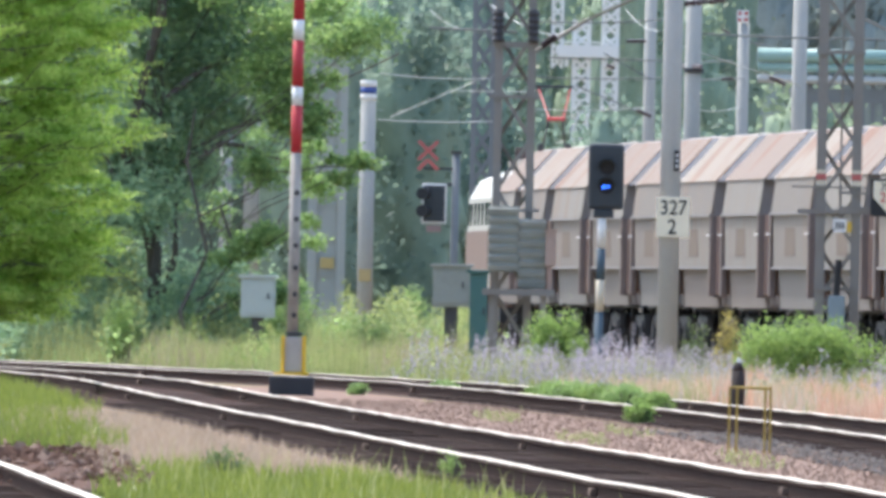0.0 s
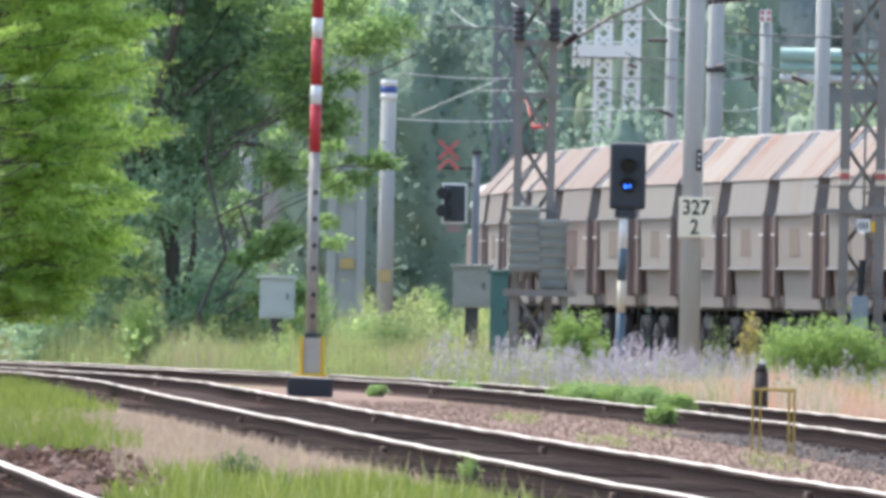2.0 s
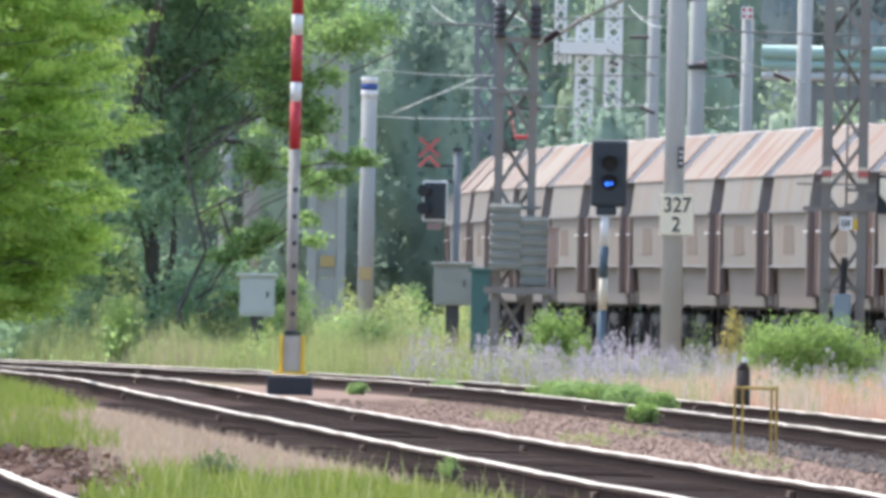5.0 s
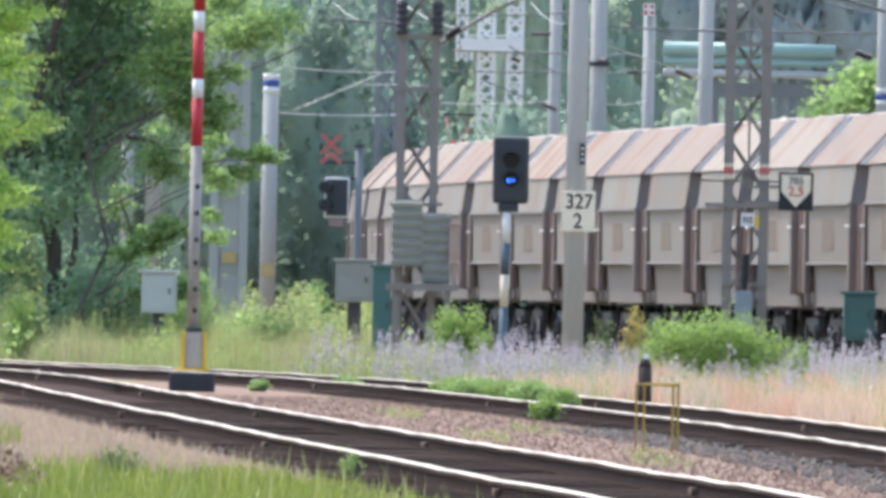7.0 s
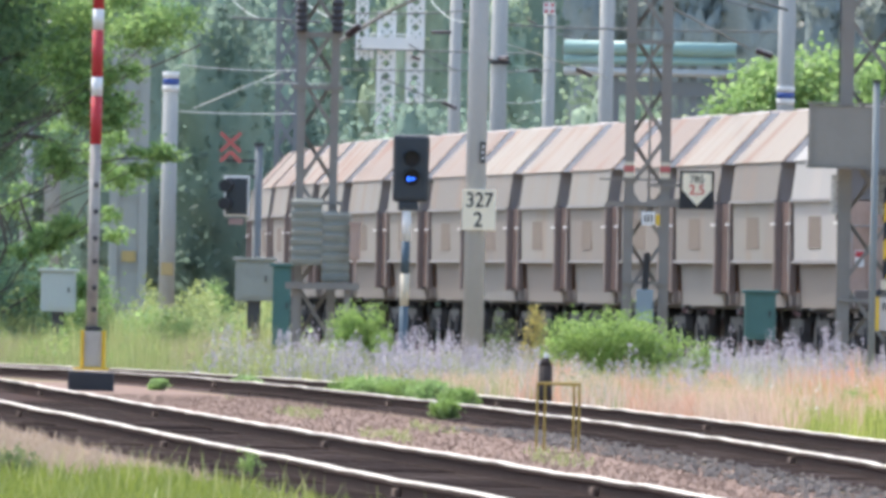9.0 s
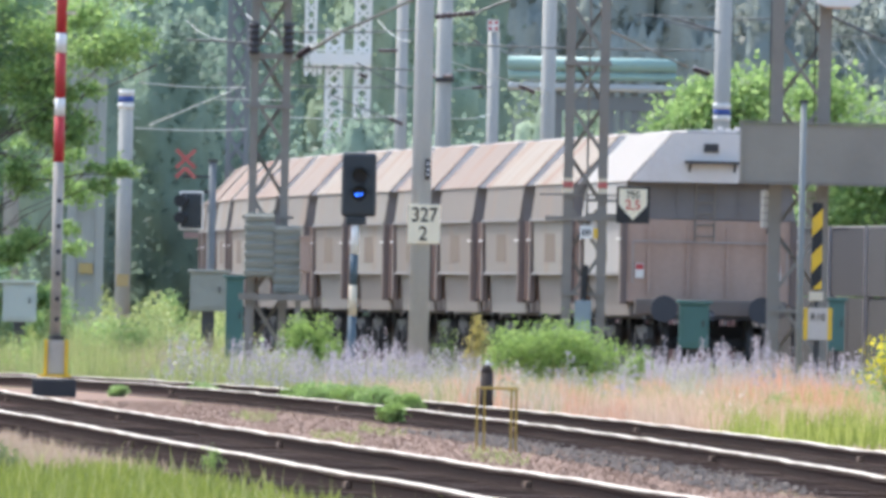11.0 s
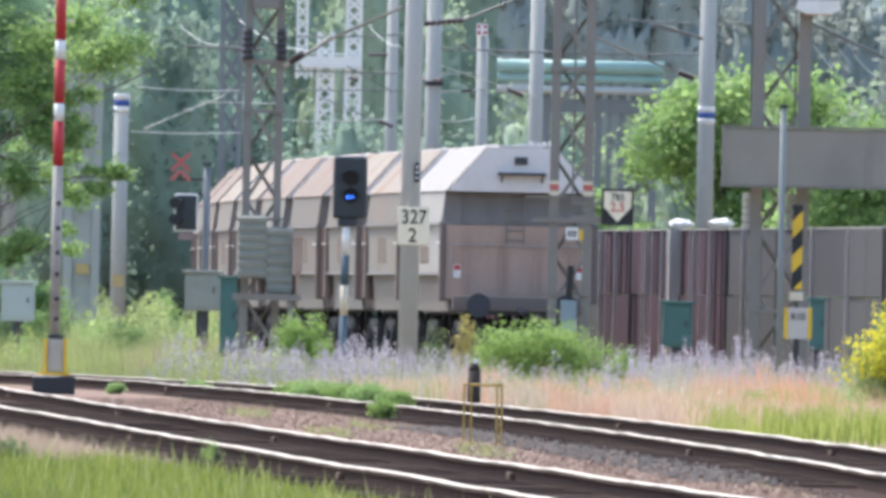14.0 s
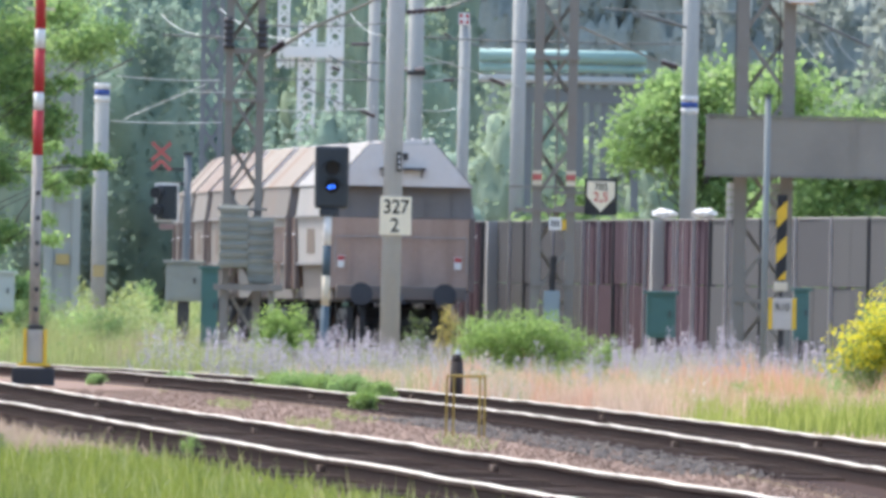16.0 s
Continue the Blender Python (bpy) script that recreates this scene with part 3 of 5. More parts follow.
def locomotive():
    w = thing("locomotive", 0, 0, 0, "cream and brown electric locomotive with raised red pantograph", "locomotive")
    h = 7.6
    out = [(-1.45, 1.1), (1.45, 1.1), (1.48, 2.2), (1.44, 3.2), (1.2, 3.62), (0.6, 3.85), (-0.6, 3.85), (-1.2, 3.62), (-1.44, 3.2), (-1.48, 2.2)]
    ends = lambda k, up: [(y * k, 1.1 + (z - 1.1) * up) for y, z in out]
    part("body", loft([(-h - .5, ends(0.86, 0.90)), (-h, ends(1, 1)), (h, ends(1, 1)), (h + .5, ends(0.86, 0.90))]), LOCO_CREAM, w)
    for s in (-1, 1):
        part("waist_band", box(0, s * 1.475, 2.05, 2 * h - 0.4, 0.05, 0.85), LOCO_BROWN, w, "brown waist band")
        for x in (-6.9, -5.0, -2.5, 0, 2.5, 5.0, 6.9):
            part("side_window", box(x, s * 1.462, 2.85, 0.9, 0.04, 0.5, bevel=0.03), GLASS, w)
    for e in (-1, 1):
        part("windscreen", box(e * (h + .42), 0, 2.75, 0.2, 1.9, 0.6, bevel=0.04), GLASS, w)
        part("buffer_beam", box(e * (h + .35), 0, 1.02, 0.3, 2.7, 0.4, bevel=0.03), LOCO_BROWN, w)
    part("roof_gear", box(0, 0, 3.95, 8, 1.4, 0.22, bevel=0.05), STEEL_GREY, w)
    for x in (-3, -1, 1.5, 3.5):
        for s in (-0.5, 0.5):
            part("roof_insulator", rod((x, s, 4.0), (x, s, 4.35), 0.07, n=8), INSULATOR, w)
    bm = bmesh.new()
    for s in (-0.5, 0.5):
        part("lower_arm", rod((-4.4, s * 0.5, 4.3), (-5.6, s * 0.3, 4.95), 0.025, n=6), DARK_METAL, w)
        rod((-5.6, s * 0.3, 4.95), (-4.2, s * 0.7, 5.62), 0.016, n=6, bm=bm)
    rod((-5.6, -0.2, 4.95), (-5.6, 0.2, 4.95), 0.045, n=6, bm=bm)
    pan = part("pantograph", bm, RED, w, "red pantograph arms")
    part("contact_strip", bar((-4.2, -0.42, 5.66), (-4.2, 0.42, 5.66), 0.05, 0.06), DARK_METAL, pan)
    for s in (-0.3, 0.3):
        part("pantograph_foot", rod((-5.0, s, 3.95), (-5.0, s, 4.4), 0.08, n=8), DARK_METAL, w)
    for x in (-4.2, 4.2):
        bm = box(x, 0, 0.7, 3.6, 2.3, 0.45)
        for k in (-1.3, 1.3):
            for s in (-0.75, 0.75):
                rod((x + k, s - 0.06, 0.6), (x + k, s + 0.06, 0.6), 0.6, n=20, bm=bm)
        part("bogie", bm, UNDERFRAME, w)
    return w


loco = locomotive()


def ride(l):
    """The pose of a vehicle whose middle is l metres along the main line."""
    x0, y0, _ = main_line(l - 4)
    x1, y1, _ = main_line(l + 4)
    return pose((x0 + x1) / 2, (y0 + y1) / 2, RAIL_Z, 0, 0, math.degrees(math.atan2(y1 - y0, x1 - x0)))


# ---------------------------------------------------------------- signals and masts beside the line
def concrete_mast(x, y, r0, r1, top, label, material, lean=0.0, name="catenary_mast", group="concrete masts"):
    t = thing(name, x, y, GROUND, label, "mast", group)
    part("shaft", rod((0, 0, -0.3), (lean, 0, top - GROUND), r0, r1, 20), material, t, smooth=True)
    return t


mast = concrete_mast(0.45, 371, 0.155, 0.125, 9.5, "light grey concrete catenary mast carrying a cream kilometre plate", CONCRETE)
plate = part("kilometre_plate", box(0.05, -0.20, 2.43 - GROUND, 0.48, 0.03, 0.585, bevel=0.012), CREAM, mast, "cream plate lettered 327 over 2")
text("kilometre_number", "327", 0.30, LETTER, plate, 0.055, -0.219, 2.56 - GROUND, 0.88)
text("hectometre_number", "2", 0.30, LETTER, plate, 0.04, -0.219, 2.28 - GROUND, 0.9)
tagplate = part("number_tag", box(0.09, -0.16, 3.25 - GROUND, 0.075, 0.02, 0.30), BLACK, mast, "small black number tag")
for k in range(3):
    part("number_bar", box(0.09, -0.174, 3.25 - GROUND + 0.08 * (k - 1), 0.035, 0.006, 0.04), WHITE, tagplate)

sig = thing("light_signal", -0.55, 371, GROUND, "black two-lamp light signal lit blue on a banded post", "signal")
edges = [0.0, 1.04, 1.5, 1.96, 2.45]
for (a, b), m in zip(zip(edges, edges[1:]), (BLUEGREY, CREAM_BAND, BLUEGREY, WHITE)):
    part("post_band", rod((0.01 * a, 0, a - GROUND if a else -0.2), (0.01 * b, 0, b - GROUND), 0.062, n=14), m, sig, smooth=True)
head = part("signal_head", box(0.07, 0, 3.0 - GROUND, 0.52, 0.16, 0.96, bevel=0.06), SIGNAL_BLACK, sig, "black rounded backing board")
part("bracket", box(0.04, 0, 2.46 - GROUND, 0.3, 0.16, 0.12, bevel=0.02), SIGNAL_BLACK, sig)
for z, m in ((3.13, LENS), (2.86, LENS)):
    part("lens", rod((0.08, -0.085, z - GROUND), (0.08, -0.10, z - GROUND), 0.105, n=20), m, head)
    bm = bmesh.new()
    for k in range(12):
        a0, a1 = math.pi * k / 12, math.pi * (k + 1) / 12
        q = [(0.08 + 0.125 * math.cos(a), y, z - GROUND + 0.125 * math.sin(a)) for a, y in ((a0, -0.08), (a1, -0.08), (a1, -0.3), (a0, -0.3))]
        bm.faces.new([bm.verts.new(p) for p in q])
    bmesh.ops.solidify(bm, geom=bm.faces[:], thickness=0.012)
    part("hood", bm, SIGNAL_BLACK, head)
part("lit_lens", rod((0.04, -0.10, 2.85 - GROUND), (0.04, -0.115, 2.85 - GROUND), 0.03, n=16), BLUE_LAMP, head, "glowing blue lamp")
part("lit_lens", rod((0.105, -0.10, 2.856 - GROUND), (0.105, -0.115, 2.856 - GROUND), 0.022, n=16), BLUE_LAMP, head, "glowing blue lamp")


def lattice_mast(x, y, width, leg, z0, z1, bars, label, step=0.78, depth=0.5, pitch_from=0.52, name="lattice_mast"):
    t = thing(name, x, y, GROUND, label, "mast", "steel lattice masts")
    up = -GROUND
    for sx in (-width / 2, width / 2):
        bm = bmesh.new()
        # an angle-iron leg: two plates
        box(sx, 0, (z0 + z1) / 2 + up, leg, 0.02, z1 - z0, bm)
        box(sx - math.copysign(leg / 2 - 0.012, sx), depth / 2, (z0 + z1) / 2 + up, 0.02, depth, z1 - z0, bm)
        part("leg", bm, STEEL_GREY, t)
    z, k = pitch_from, 0
    while z + step <= z1:
        a, b = (-width / 2, width / 2) if k % 2 else (width / 2, -width / 2)
        part("brace", bar((a, 0.03, z + up), (b, 0.03, z + step + up), 0.02, 0.06), STEEL_GREY, t)
        part("brace", bar((b, depth - 0.03, z + up), (a, depth - 0.03, z + step + up), 0.02, 0.06), STEEL_GREY, t)
        z, k = z + step, k + 1
    for zb, over, hgt in bars:
        part("cross_bar", box(0, -0.02, zb + up, width + over, 0.06, hgt), STEEL_GREY, t)
    return t


A = lattice_mast(-1.92, 390, 0.50, 0.125, 0, 9.0, [(4.28, 0.25, 0.06), (5.07, 0.2, 0.09), (2.55, 0.3, 0.05)], "dark grey steel lattice mast with louvred boxes")
for sx in (-0.27, 0.27):
    stack = tube([(sx, -0.1, 5.25 + k * 0.05) for k in range(11)], [0.095 if k % 2 else 0.065 for k in range(11)], 10)
    part("post_insulator", stack, DARK_METAL, A)
part("top_box", box(0.02, -0.1, 6.24, 0.42, 0.2, 0.34, bevel=0.02), STEEL_GREY, A)


def louvre_box(x, z0, z1, w):
    h, up = z1 - z0, z0 - GROUND
    body = part("louvred_box", box(x, -0.35, up + h / 2, w, 0.5, h, bevel=0.012), CABINET_GREY, A, "grey-green louvred box")
    n = 7
    for k in range(n):
        part("louvre", box(x, -0.62, up + (k + 0.5) * h / n, w + 0.02, 0.05, h / n * 0.5, turn=Matrix.Rotation(0.3, 3, "X")), CABINET_GREY, body)


louvre_box(-0.125, 1.61, 2.61, 0.45)
louvre_box(0.315, 1.36, 2.42, 0.40)
bm = box(-1.8, 389.3, 1.3, 1.1, 0.3, 0.1)
box(-2.2, 389.3, 0.55, 0.1, 0.1, 1.5, bm)
box(-1.42, 389.3, 0.55, 0.1, 0.1, 1.5, bm)
tagged(part("box_stand", bm, STEEL_GREY, None), "grey steel stand under the louvred boxes", "stand")
t = thing("relay_box", -1.32, 389.3, 1.35, "small rust-brown relay box on the stand", "cabinet")
part("casing", box(0, 0, 0.62, 0.16, 0.16, 0.55, bevel=0.03), WAGON_BROWN, t)
part("lid", box(0, 0, 0.9, 0.2, 0.2, 0.04), WAGON_BROWN, t)
part("stem", box(0, 0, 0.18, 0.05, 0.05, 0.36), WAGON_BROWN, t)

B = lattice_mast(3.04, 390, 0.54, 0.15, 0, 9.0, [(2.63, 0.7, 0.07), (3.0, 0.9, 0.03), (5.06, 0.2, 0.07), (1.45, 0.1, 0.05)], "dark grey steel lattice mast with red and white bands")
for sx in (-0.27, 0.27):
    band = part("red_band", box(sx, -0.02, 3.16 - GROUND, 0.152, 0.035, 0.09), FADED_RED, B, "faded red band")
    part("white_band", box(sx, -0.02, 3.235 - GROUND, 0.152, 0.036, 0.055), CREAM_BAND, B)
    part("white_band", box(sx, -0.02, 3.065 - GROUND, 0.152, 0.036, 0.08), CREAM_BAND, B)
tag = part("mast_tag", box(0.03, -0.06, 2.42 - GROUND, 0.2, 0.02, 0.2), WHITE, B, "white number tag with yellow edge")
part("tag_edge", box(0.17, -0.05, 2.40 - GROUND, 0.07, 0.02, 0.16), YELLOW, tag)
for k in range(3):
    part("number_bar", box(-0.02 + 0.05 * k, -0.075, 2.42 - GROUND, 0.025, 0.008, 0.1), LETTER, tag)
part("switch_rod", rod((0.0, -0.1, 1.5), (0.02, -0.1, 2.05), 0.05, n=10), BLACK, B)
part("switch_casing", box(0.0, -0.1, 1.25, 0.26, 0.16, 0.5, bevel=0.02), mat("blue_grey_casing", (0.22, 0.28, 0.31), 0.6), B, "blue-grey switch casing")
part("centre_rod", rod((0.03, 0.1, 2.6), (0.03, 0.1, 8.9), 0.02, n=6), STEEL_GREY, B)

pent = thing("speed_board", 3.79, 389.92, 2.57, "black board with cream arrow-shaped sign lettered 785 over 2,5", "sign")
board = part("board", box(0, 0, 0.29, 0.52, 0.025, 0.58, bevel=0.01), BLACK, pent)
part("arrow_panel", prism([(-0.22, 0.54), (0.22, 0.54), (0.22, 0.29), (0, 0.05), (-0.22, 0.29)], -0.022, -0.014), CREAM, board, "cream arrow panel")
text("upper_number", "785", 0.16, LETTER, board, 0, -0.026, 0.445, 0.95)
text("lower_number", "2,5", 0.21, RED_LETTER, board, 0, -0.026, 0.285, 0.95)
part("arm", bar((-0.75, 0.05, 0.35), (0.0, 0.03, 0.35), 0.04, 0.05), STEEL_GREY, pent)
part("arm", bar((-0.75, 0.05, 0.12), (0.0, 0.03, 0.12), 0.04, 0.05), STEEL_GREY, pent)

# the gantry leg and beam
C = lattice_mast(6.38, 390, 0.74, 0.20, 0, 9.5, [(1.25, 0.1, 0.06), (6.4, 0.0, 0.06)], "grey steel lattice gantry leg", step=1.0, depth=0.6)
tagged(C, "grey steel lattice gantry leg with striped warning board")
for x0 in (-0.48, 0.22):
    part("weight_rod", rod((x0, 0.35, 2.6), (x0, 0.35, 9.0), 0.012, n=6), DARK_METAL, C)
    for k in range(5):
        part("tension_weight", rod((x0, 0.35, 2.70 + k * 0.12), (x0, 0.35, 2.805 + k * 0.12), 0.105, n=14), CONCRETE, C, "stacked grey tension weight")
beam = thing("gantry_beam", 5.44, 389.5, 3.24, "grey sheet-clad gantry beam fixed to the lattice leg", "beam")
part("cladding", box(3.6, 0, 0.47, 7.2, 0.34, 0.91, bevel=0.012), BEAM_GREY, beam)
for x in (0.02, 0.98, 2.35, 3.7, 5.2):
    part("seam_strip", box(x, -0.18, 0.47, 0.05, 0.04, 0.93), BEAM_GREY, beam)
part("top_flange", box(3.6, 0, 0.955, 7.24, 0.42, 0.035), STEEL_GREY, beam)
part("bottom_flange", box(3.6, 0, 0.0, 7.24, 0.42, 0.03), STEEL_GREY, beam)
lamp = thing("gantry_lamp", 6.94, 389.8, 6.1, "pale floodlight hood with orange underside on the gantry leg", "lamp")
part("hood", prism([(-0.36, 0.0), (-0.2, -0.08), (0.2, -0.08), (0.36, 0.0), (0.33, 0.14), (-0.33, 0.14)], -0.2, 0.2), WHITE, lamp)
part("reflector", box(0, 0, -0.09, 0.38, 0.3, 0.02), mat("amber_reflector", (0.5, 0.27, 0.12), 0.4), lamp)
part("bracket", box(-0.15, 0.1, 0.2, 0.05, 0.05, 0.3), STEEL_GREY, lamp)

warn = thing("striped_board", 6.66, 388.4, 1.55, "narrow yellow and black striped warning board", "sign")
part("panel", box(0, 0, 0.72, 0.165, 0.03, 1.36), BLACK, warn)
for z in (0.306, 0.866):
    part("yellow_stripe", prism([(-0.082, z), (0.082, z + 0.17), (0.082, z + 0.45), (-0.082, z + 0.28)], -0.022, -0.016), YELLOW, warn)
part("yellow_stripe", prism([(-0.06, 0.05), (0.082, 0.05), (0.082, 0.20)], -0.022, -0.016), YELLOW, warn)
part("foot_plate", box(0.0, 0, -0.06, 0.22, 0.06, 0.14, bevel=0.01), CREAM_BAND, warn)
part("post", box(0, 0.06, -0.75, 0.06, 0.06, 1.9), DARK_METAL, warn)
r10 = thing("route_plate", 6.69, 388.2, 0.8, "grey R10 plate with yellow edges", "sign")
part("panel", box(0, 0, 0.26, 0.43, 0.03, 0.50, bevel=0.01), mat("grey_plate", (0.52, 0.48, 0.44), 0.6), r10)
for s in (-0.19, 0.19):
    part("yellow_edge", box(s, -0.02, 0.26, 0.065, 0.012, 0.50), YELLOW, r10)
text("plate_letters", "R10", 0.16, LETTER, r10, 0, -0.022, 0.36, 0.9)
part("back_post", box(0, 0.12, -0.2, 0.06, 0.06, 1.3), DARK_METAL, r10)

thin = thing("marker_post", 5.96, 360, GROUND, "slender grey steel marker post in the weeds", "post")
part("shaft", rod((0, 0, -0.2), (0, 0, 4.42), 0.05, 0.045, 12), mat("post_grey", (0.20, 0.225, 0.225), 0.6, vary=0.12), thin, smooth=True)
part("cap", rod((0, 0, 4.42), (0, 0, 4.46), 0.065, n=12), DARK_METAL, thin)


def cabinet(name, x, y, z0, w, h, material, label, d=0.4):
    t = thing(name, x, y, GROUND, label, "cabinet", "lineside cabinets")
    up = z0 - GROUND
    part("casing", box(0, 0, up + h / 2, w, d, h, bevel=0.015), material, t)
    part("lid", box(0, 0, up + h + 0.02, w + 0.1, d + 0.1, 0.05, bevel=0.012), material, t)
    part("door_panel", box(0.02, -d / 2 - 0.006, up + h / 2, w * 0.8, 0.02, h * 0.82, bevel=0.006), material, t)
    part("handle", box(w * 0.3, -d / 2 - 0.03, up + h * 0.55, 0.025, 0.03, 0.1), DARK_METAL, t)
    part("plinth", box(0, 0, up / 2 - 0.05, w * (0.8 if up < 0.6 else 0.35), d * 0.6, max(up, 0.1) + 0.1), DARK_METAL if up > 0.3 else DARK_CONCRETE, t)
    return t


cabinet("green_cabinet", 4.90, 400, 0.62, 0.48, 0.72, CABINET_GREEN, "dark green lineside cabinet with a flat lid")
cabinet("green_cabinet", 7.53, 420, 0.60, 0.26, 0.85, CABINET_GREEN, "narrow dark green lineside cabinet")
cabinet("green_cabinet", -2.50, 405, 0.25, 0.28, 1.35, CABINET_GREEN, "tall narrow dark green cabinet among weeds")
cabinet("grey_cabinet", -2.95, 408, 1.05, 0.60, 0.64, CABINET_GREY, "grey-green box cabinet on a pedestal")
cabinet("pale_cabinet", -6.26, 424, 0.80, 0.57, 0.66, PALE_CABINET, "pale weathered cabinet at the foot of the trees")

xs = thing("crossing_signal", -2.95, 411, GROUND, "grey post with red St Andrew's cross and black light box", "signal")
part("post", rod((0, 0, -0.2), (0.01, 0, 3.5 - GROUND), 0.062, n=12), FAR_STEEL, xs, smooth=True)
part("cap", rod((0.01, 0, 3.5 - GROUND), (0.01, 0, 3.55 - GROUND), 0.085, n=12), DARK_METAL, xs)
part("arm", bar((-0.5, 0, 3.26 - GROUND), (0.02, 0, 3.26 - GROUND), 0.05, 0.04), DARK_METAL, xs)
part("arm", bar((-0.45, 0.02, 2.98 - GROUND), (0.02, 0.02, 3.02 - GROUND), 0.07, 0.05), DARK_METAL, xs)
cross = part("cross", bar((-0.60, -0.05, 3.40 - GROUND), (-0.28, -0.05, 3.70 - GROUND), 0.02, 0.058), FADED_RED, xs, "faded red diagonal cross over a chevron")
part("cross_arm", bar((-0.60, -0.074, 3.70 - GROUND), (-0.28, -0.074, 3.40 - GROUND), 0.02, 0.058), FADED_RED, cross)
for s in (-0.60, -0.28):
    part("chevron_arm", bar((s, -0.074, 3.24 - GROUND), (-0.44, -0.05, 3.40 - GROUND), 0.02, 0.058), FADED_RED, cross)
lightbox = part("light_box", box(-0.33, -0.02, 2.70 - GROUND, 0.40, 0.1, 0.64, bevel=0.015), WHITE, xs, "black board with white border")
part("board_face", box(-0.33, -0.075, 2.70 - GROUND, 0.34, 0.02, 0.58), SIGNAL_BLACK, lightbox)
for z in (2.86, 2.58):
    part("hooded_lamp", rod((-0.47, -0.08, z - GROUND), (-0.52, -0.32, z - GROUND), 0.09, 0.1, 14), BLACK, lightbox)
part("lower_box", box(-0.33, 0, 2.30 - GROUND, 0.24, 0.12, 0.11, bevel=0.01), mat("dusty_pink_box", (0.28, 0.2, 0.19), 0.7), xs)

# ---------------------------------------------------------------- level-crossing barrier, raised
bar_t = thing("barrier", -4.57, 340, GROUND, "raised red and white crossing barrier pole on a yellow-edged drive", "barrier")
levels = [(0.58, 3.08, POLE_BROWN), (3.08, 3.71, RED), (3.71, 3.96, WHITE), (3.96, 4.58, RED), (4.58, 4.85, WHITE), (4.85, 5.8, RED)]
for a, b, m in levels:
    part("pole_band", rod((0, 0, a - GROUND), (0, 0, b - GROUND), 0.074, n=16), m, bar_t, smooth=True)
for z in (2.55, 2.2, 1.85, 1.55, 1.2, 0.92):
    part("rivet", rod((0.02, -0.05, z - GROUND), (0.02, -0.085, z - GROUND), 0.035, n=10), DARK_METAL, bar_t)
drive = part("drive_box", box(0.02, 0, 0.40 - GROUND, 0.25, 0.22, 0.47, bevel=0.02), DIRTY_WHITE, bar_t, "dirty white drive housing")
for s in (-0.14, 0.14):
    part("yellow_edge", box(0.02 + s, -0.02, 0.40 - GROUND, 0.05, 0.26, 0.49, bevel=0.012), YELLOW, drive)
part("top_cap", box(0.02, 0, 0.67 - GROUND, 0.22, 0.22, 0.05, bevel=0.01), DARK_METAL, drive)
part("base_plate", box(0.0, 0, 0.145 - GROUND, 0.45, 0.44, 0.035), YELLOW, bar_t)
part("foot", box(0.0, 0, -0.06 - GROUND, 0.60, 0.5, 0.33, bevel=0.04), DARK_CONCRETE, bar_t, "dark concrete foot")
part("tip_bracket", box(0.0, 0, 5.13 - GROUND, 0.40, 0.03, 0.045), CREAM_BAND, bar_t)

# ---------------------------------------------------------------- dwarf post and its guard frame
dwarf = thing("marker_bollard", 1.26, 312, GROUND, "stout black marker bollard with a white cap", "bollard")
part("shaft", rod((0, 0, -0.1), (0, 0, 0.53), 0.088, 0.084, 16), BOLLARD, dwarf, smooth=True)
part("shoulder", rod((0, 0, 0.53), (0, 0, 0.63), 0.084, 0.04, 16), BOLLARD, dwarf, smooth=True)
part("cap", rod((0.005, 0, 0.63), (0.005, 0, 0.69), 0.03, 0.022, 12), WHITE, dwarf, "weathered white cap")
guard = thing("guard_frame", 1.02, 226.9, GROUND, "thin rusty yellow guard frame beside the siding", "frame")
for x, y, top in ((-0.17, 0, 0.60), (-0.10, 0.5, 0.6), (0.15, 0, 0.59), (0.20, 0.5, 0.61)):
    part("leg", rod((x, y, -0.1), (x, y, top), 0.011, n=8), RUST_YELLOW, guard)
part("top_rail", rod((-0.17, 0, 0.6), (0.2, 0.0, 0.59), 0.011, n=8), RUST_YELLOW, guard)
part("top_rail", rod((-0.10, 0.5, 0.6), (0.2, 0.5, 0.6), 0.011, n=8), RUST_YELLOW, guard)

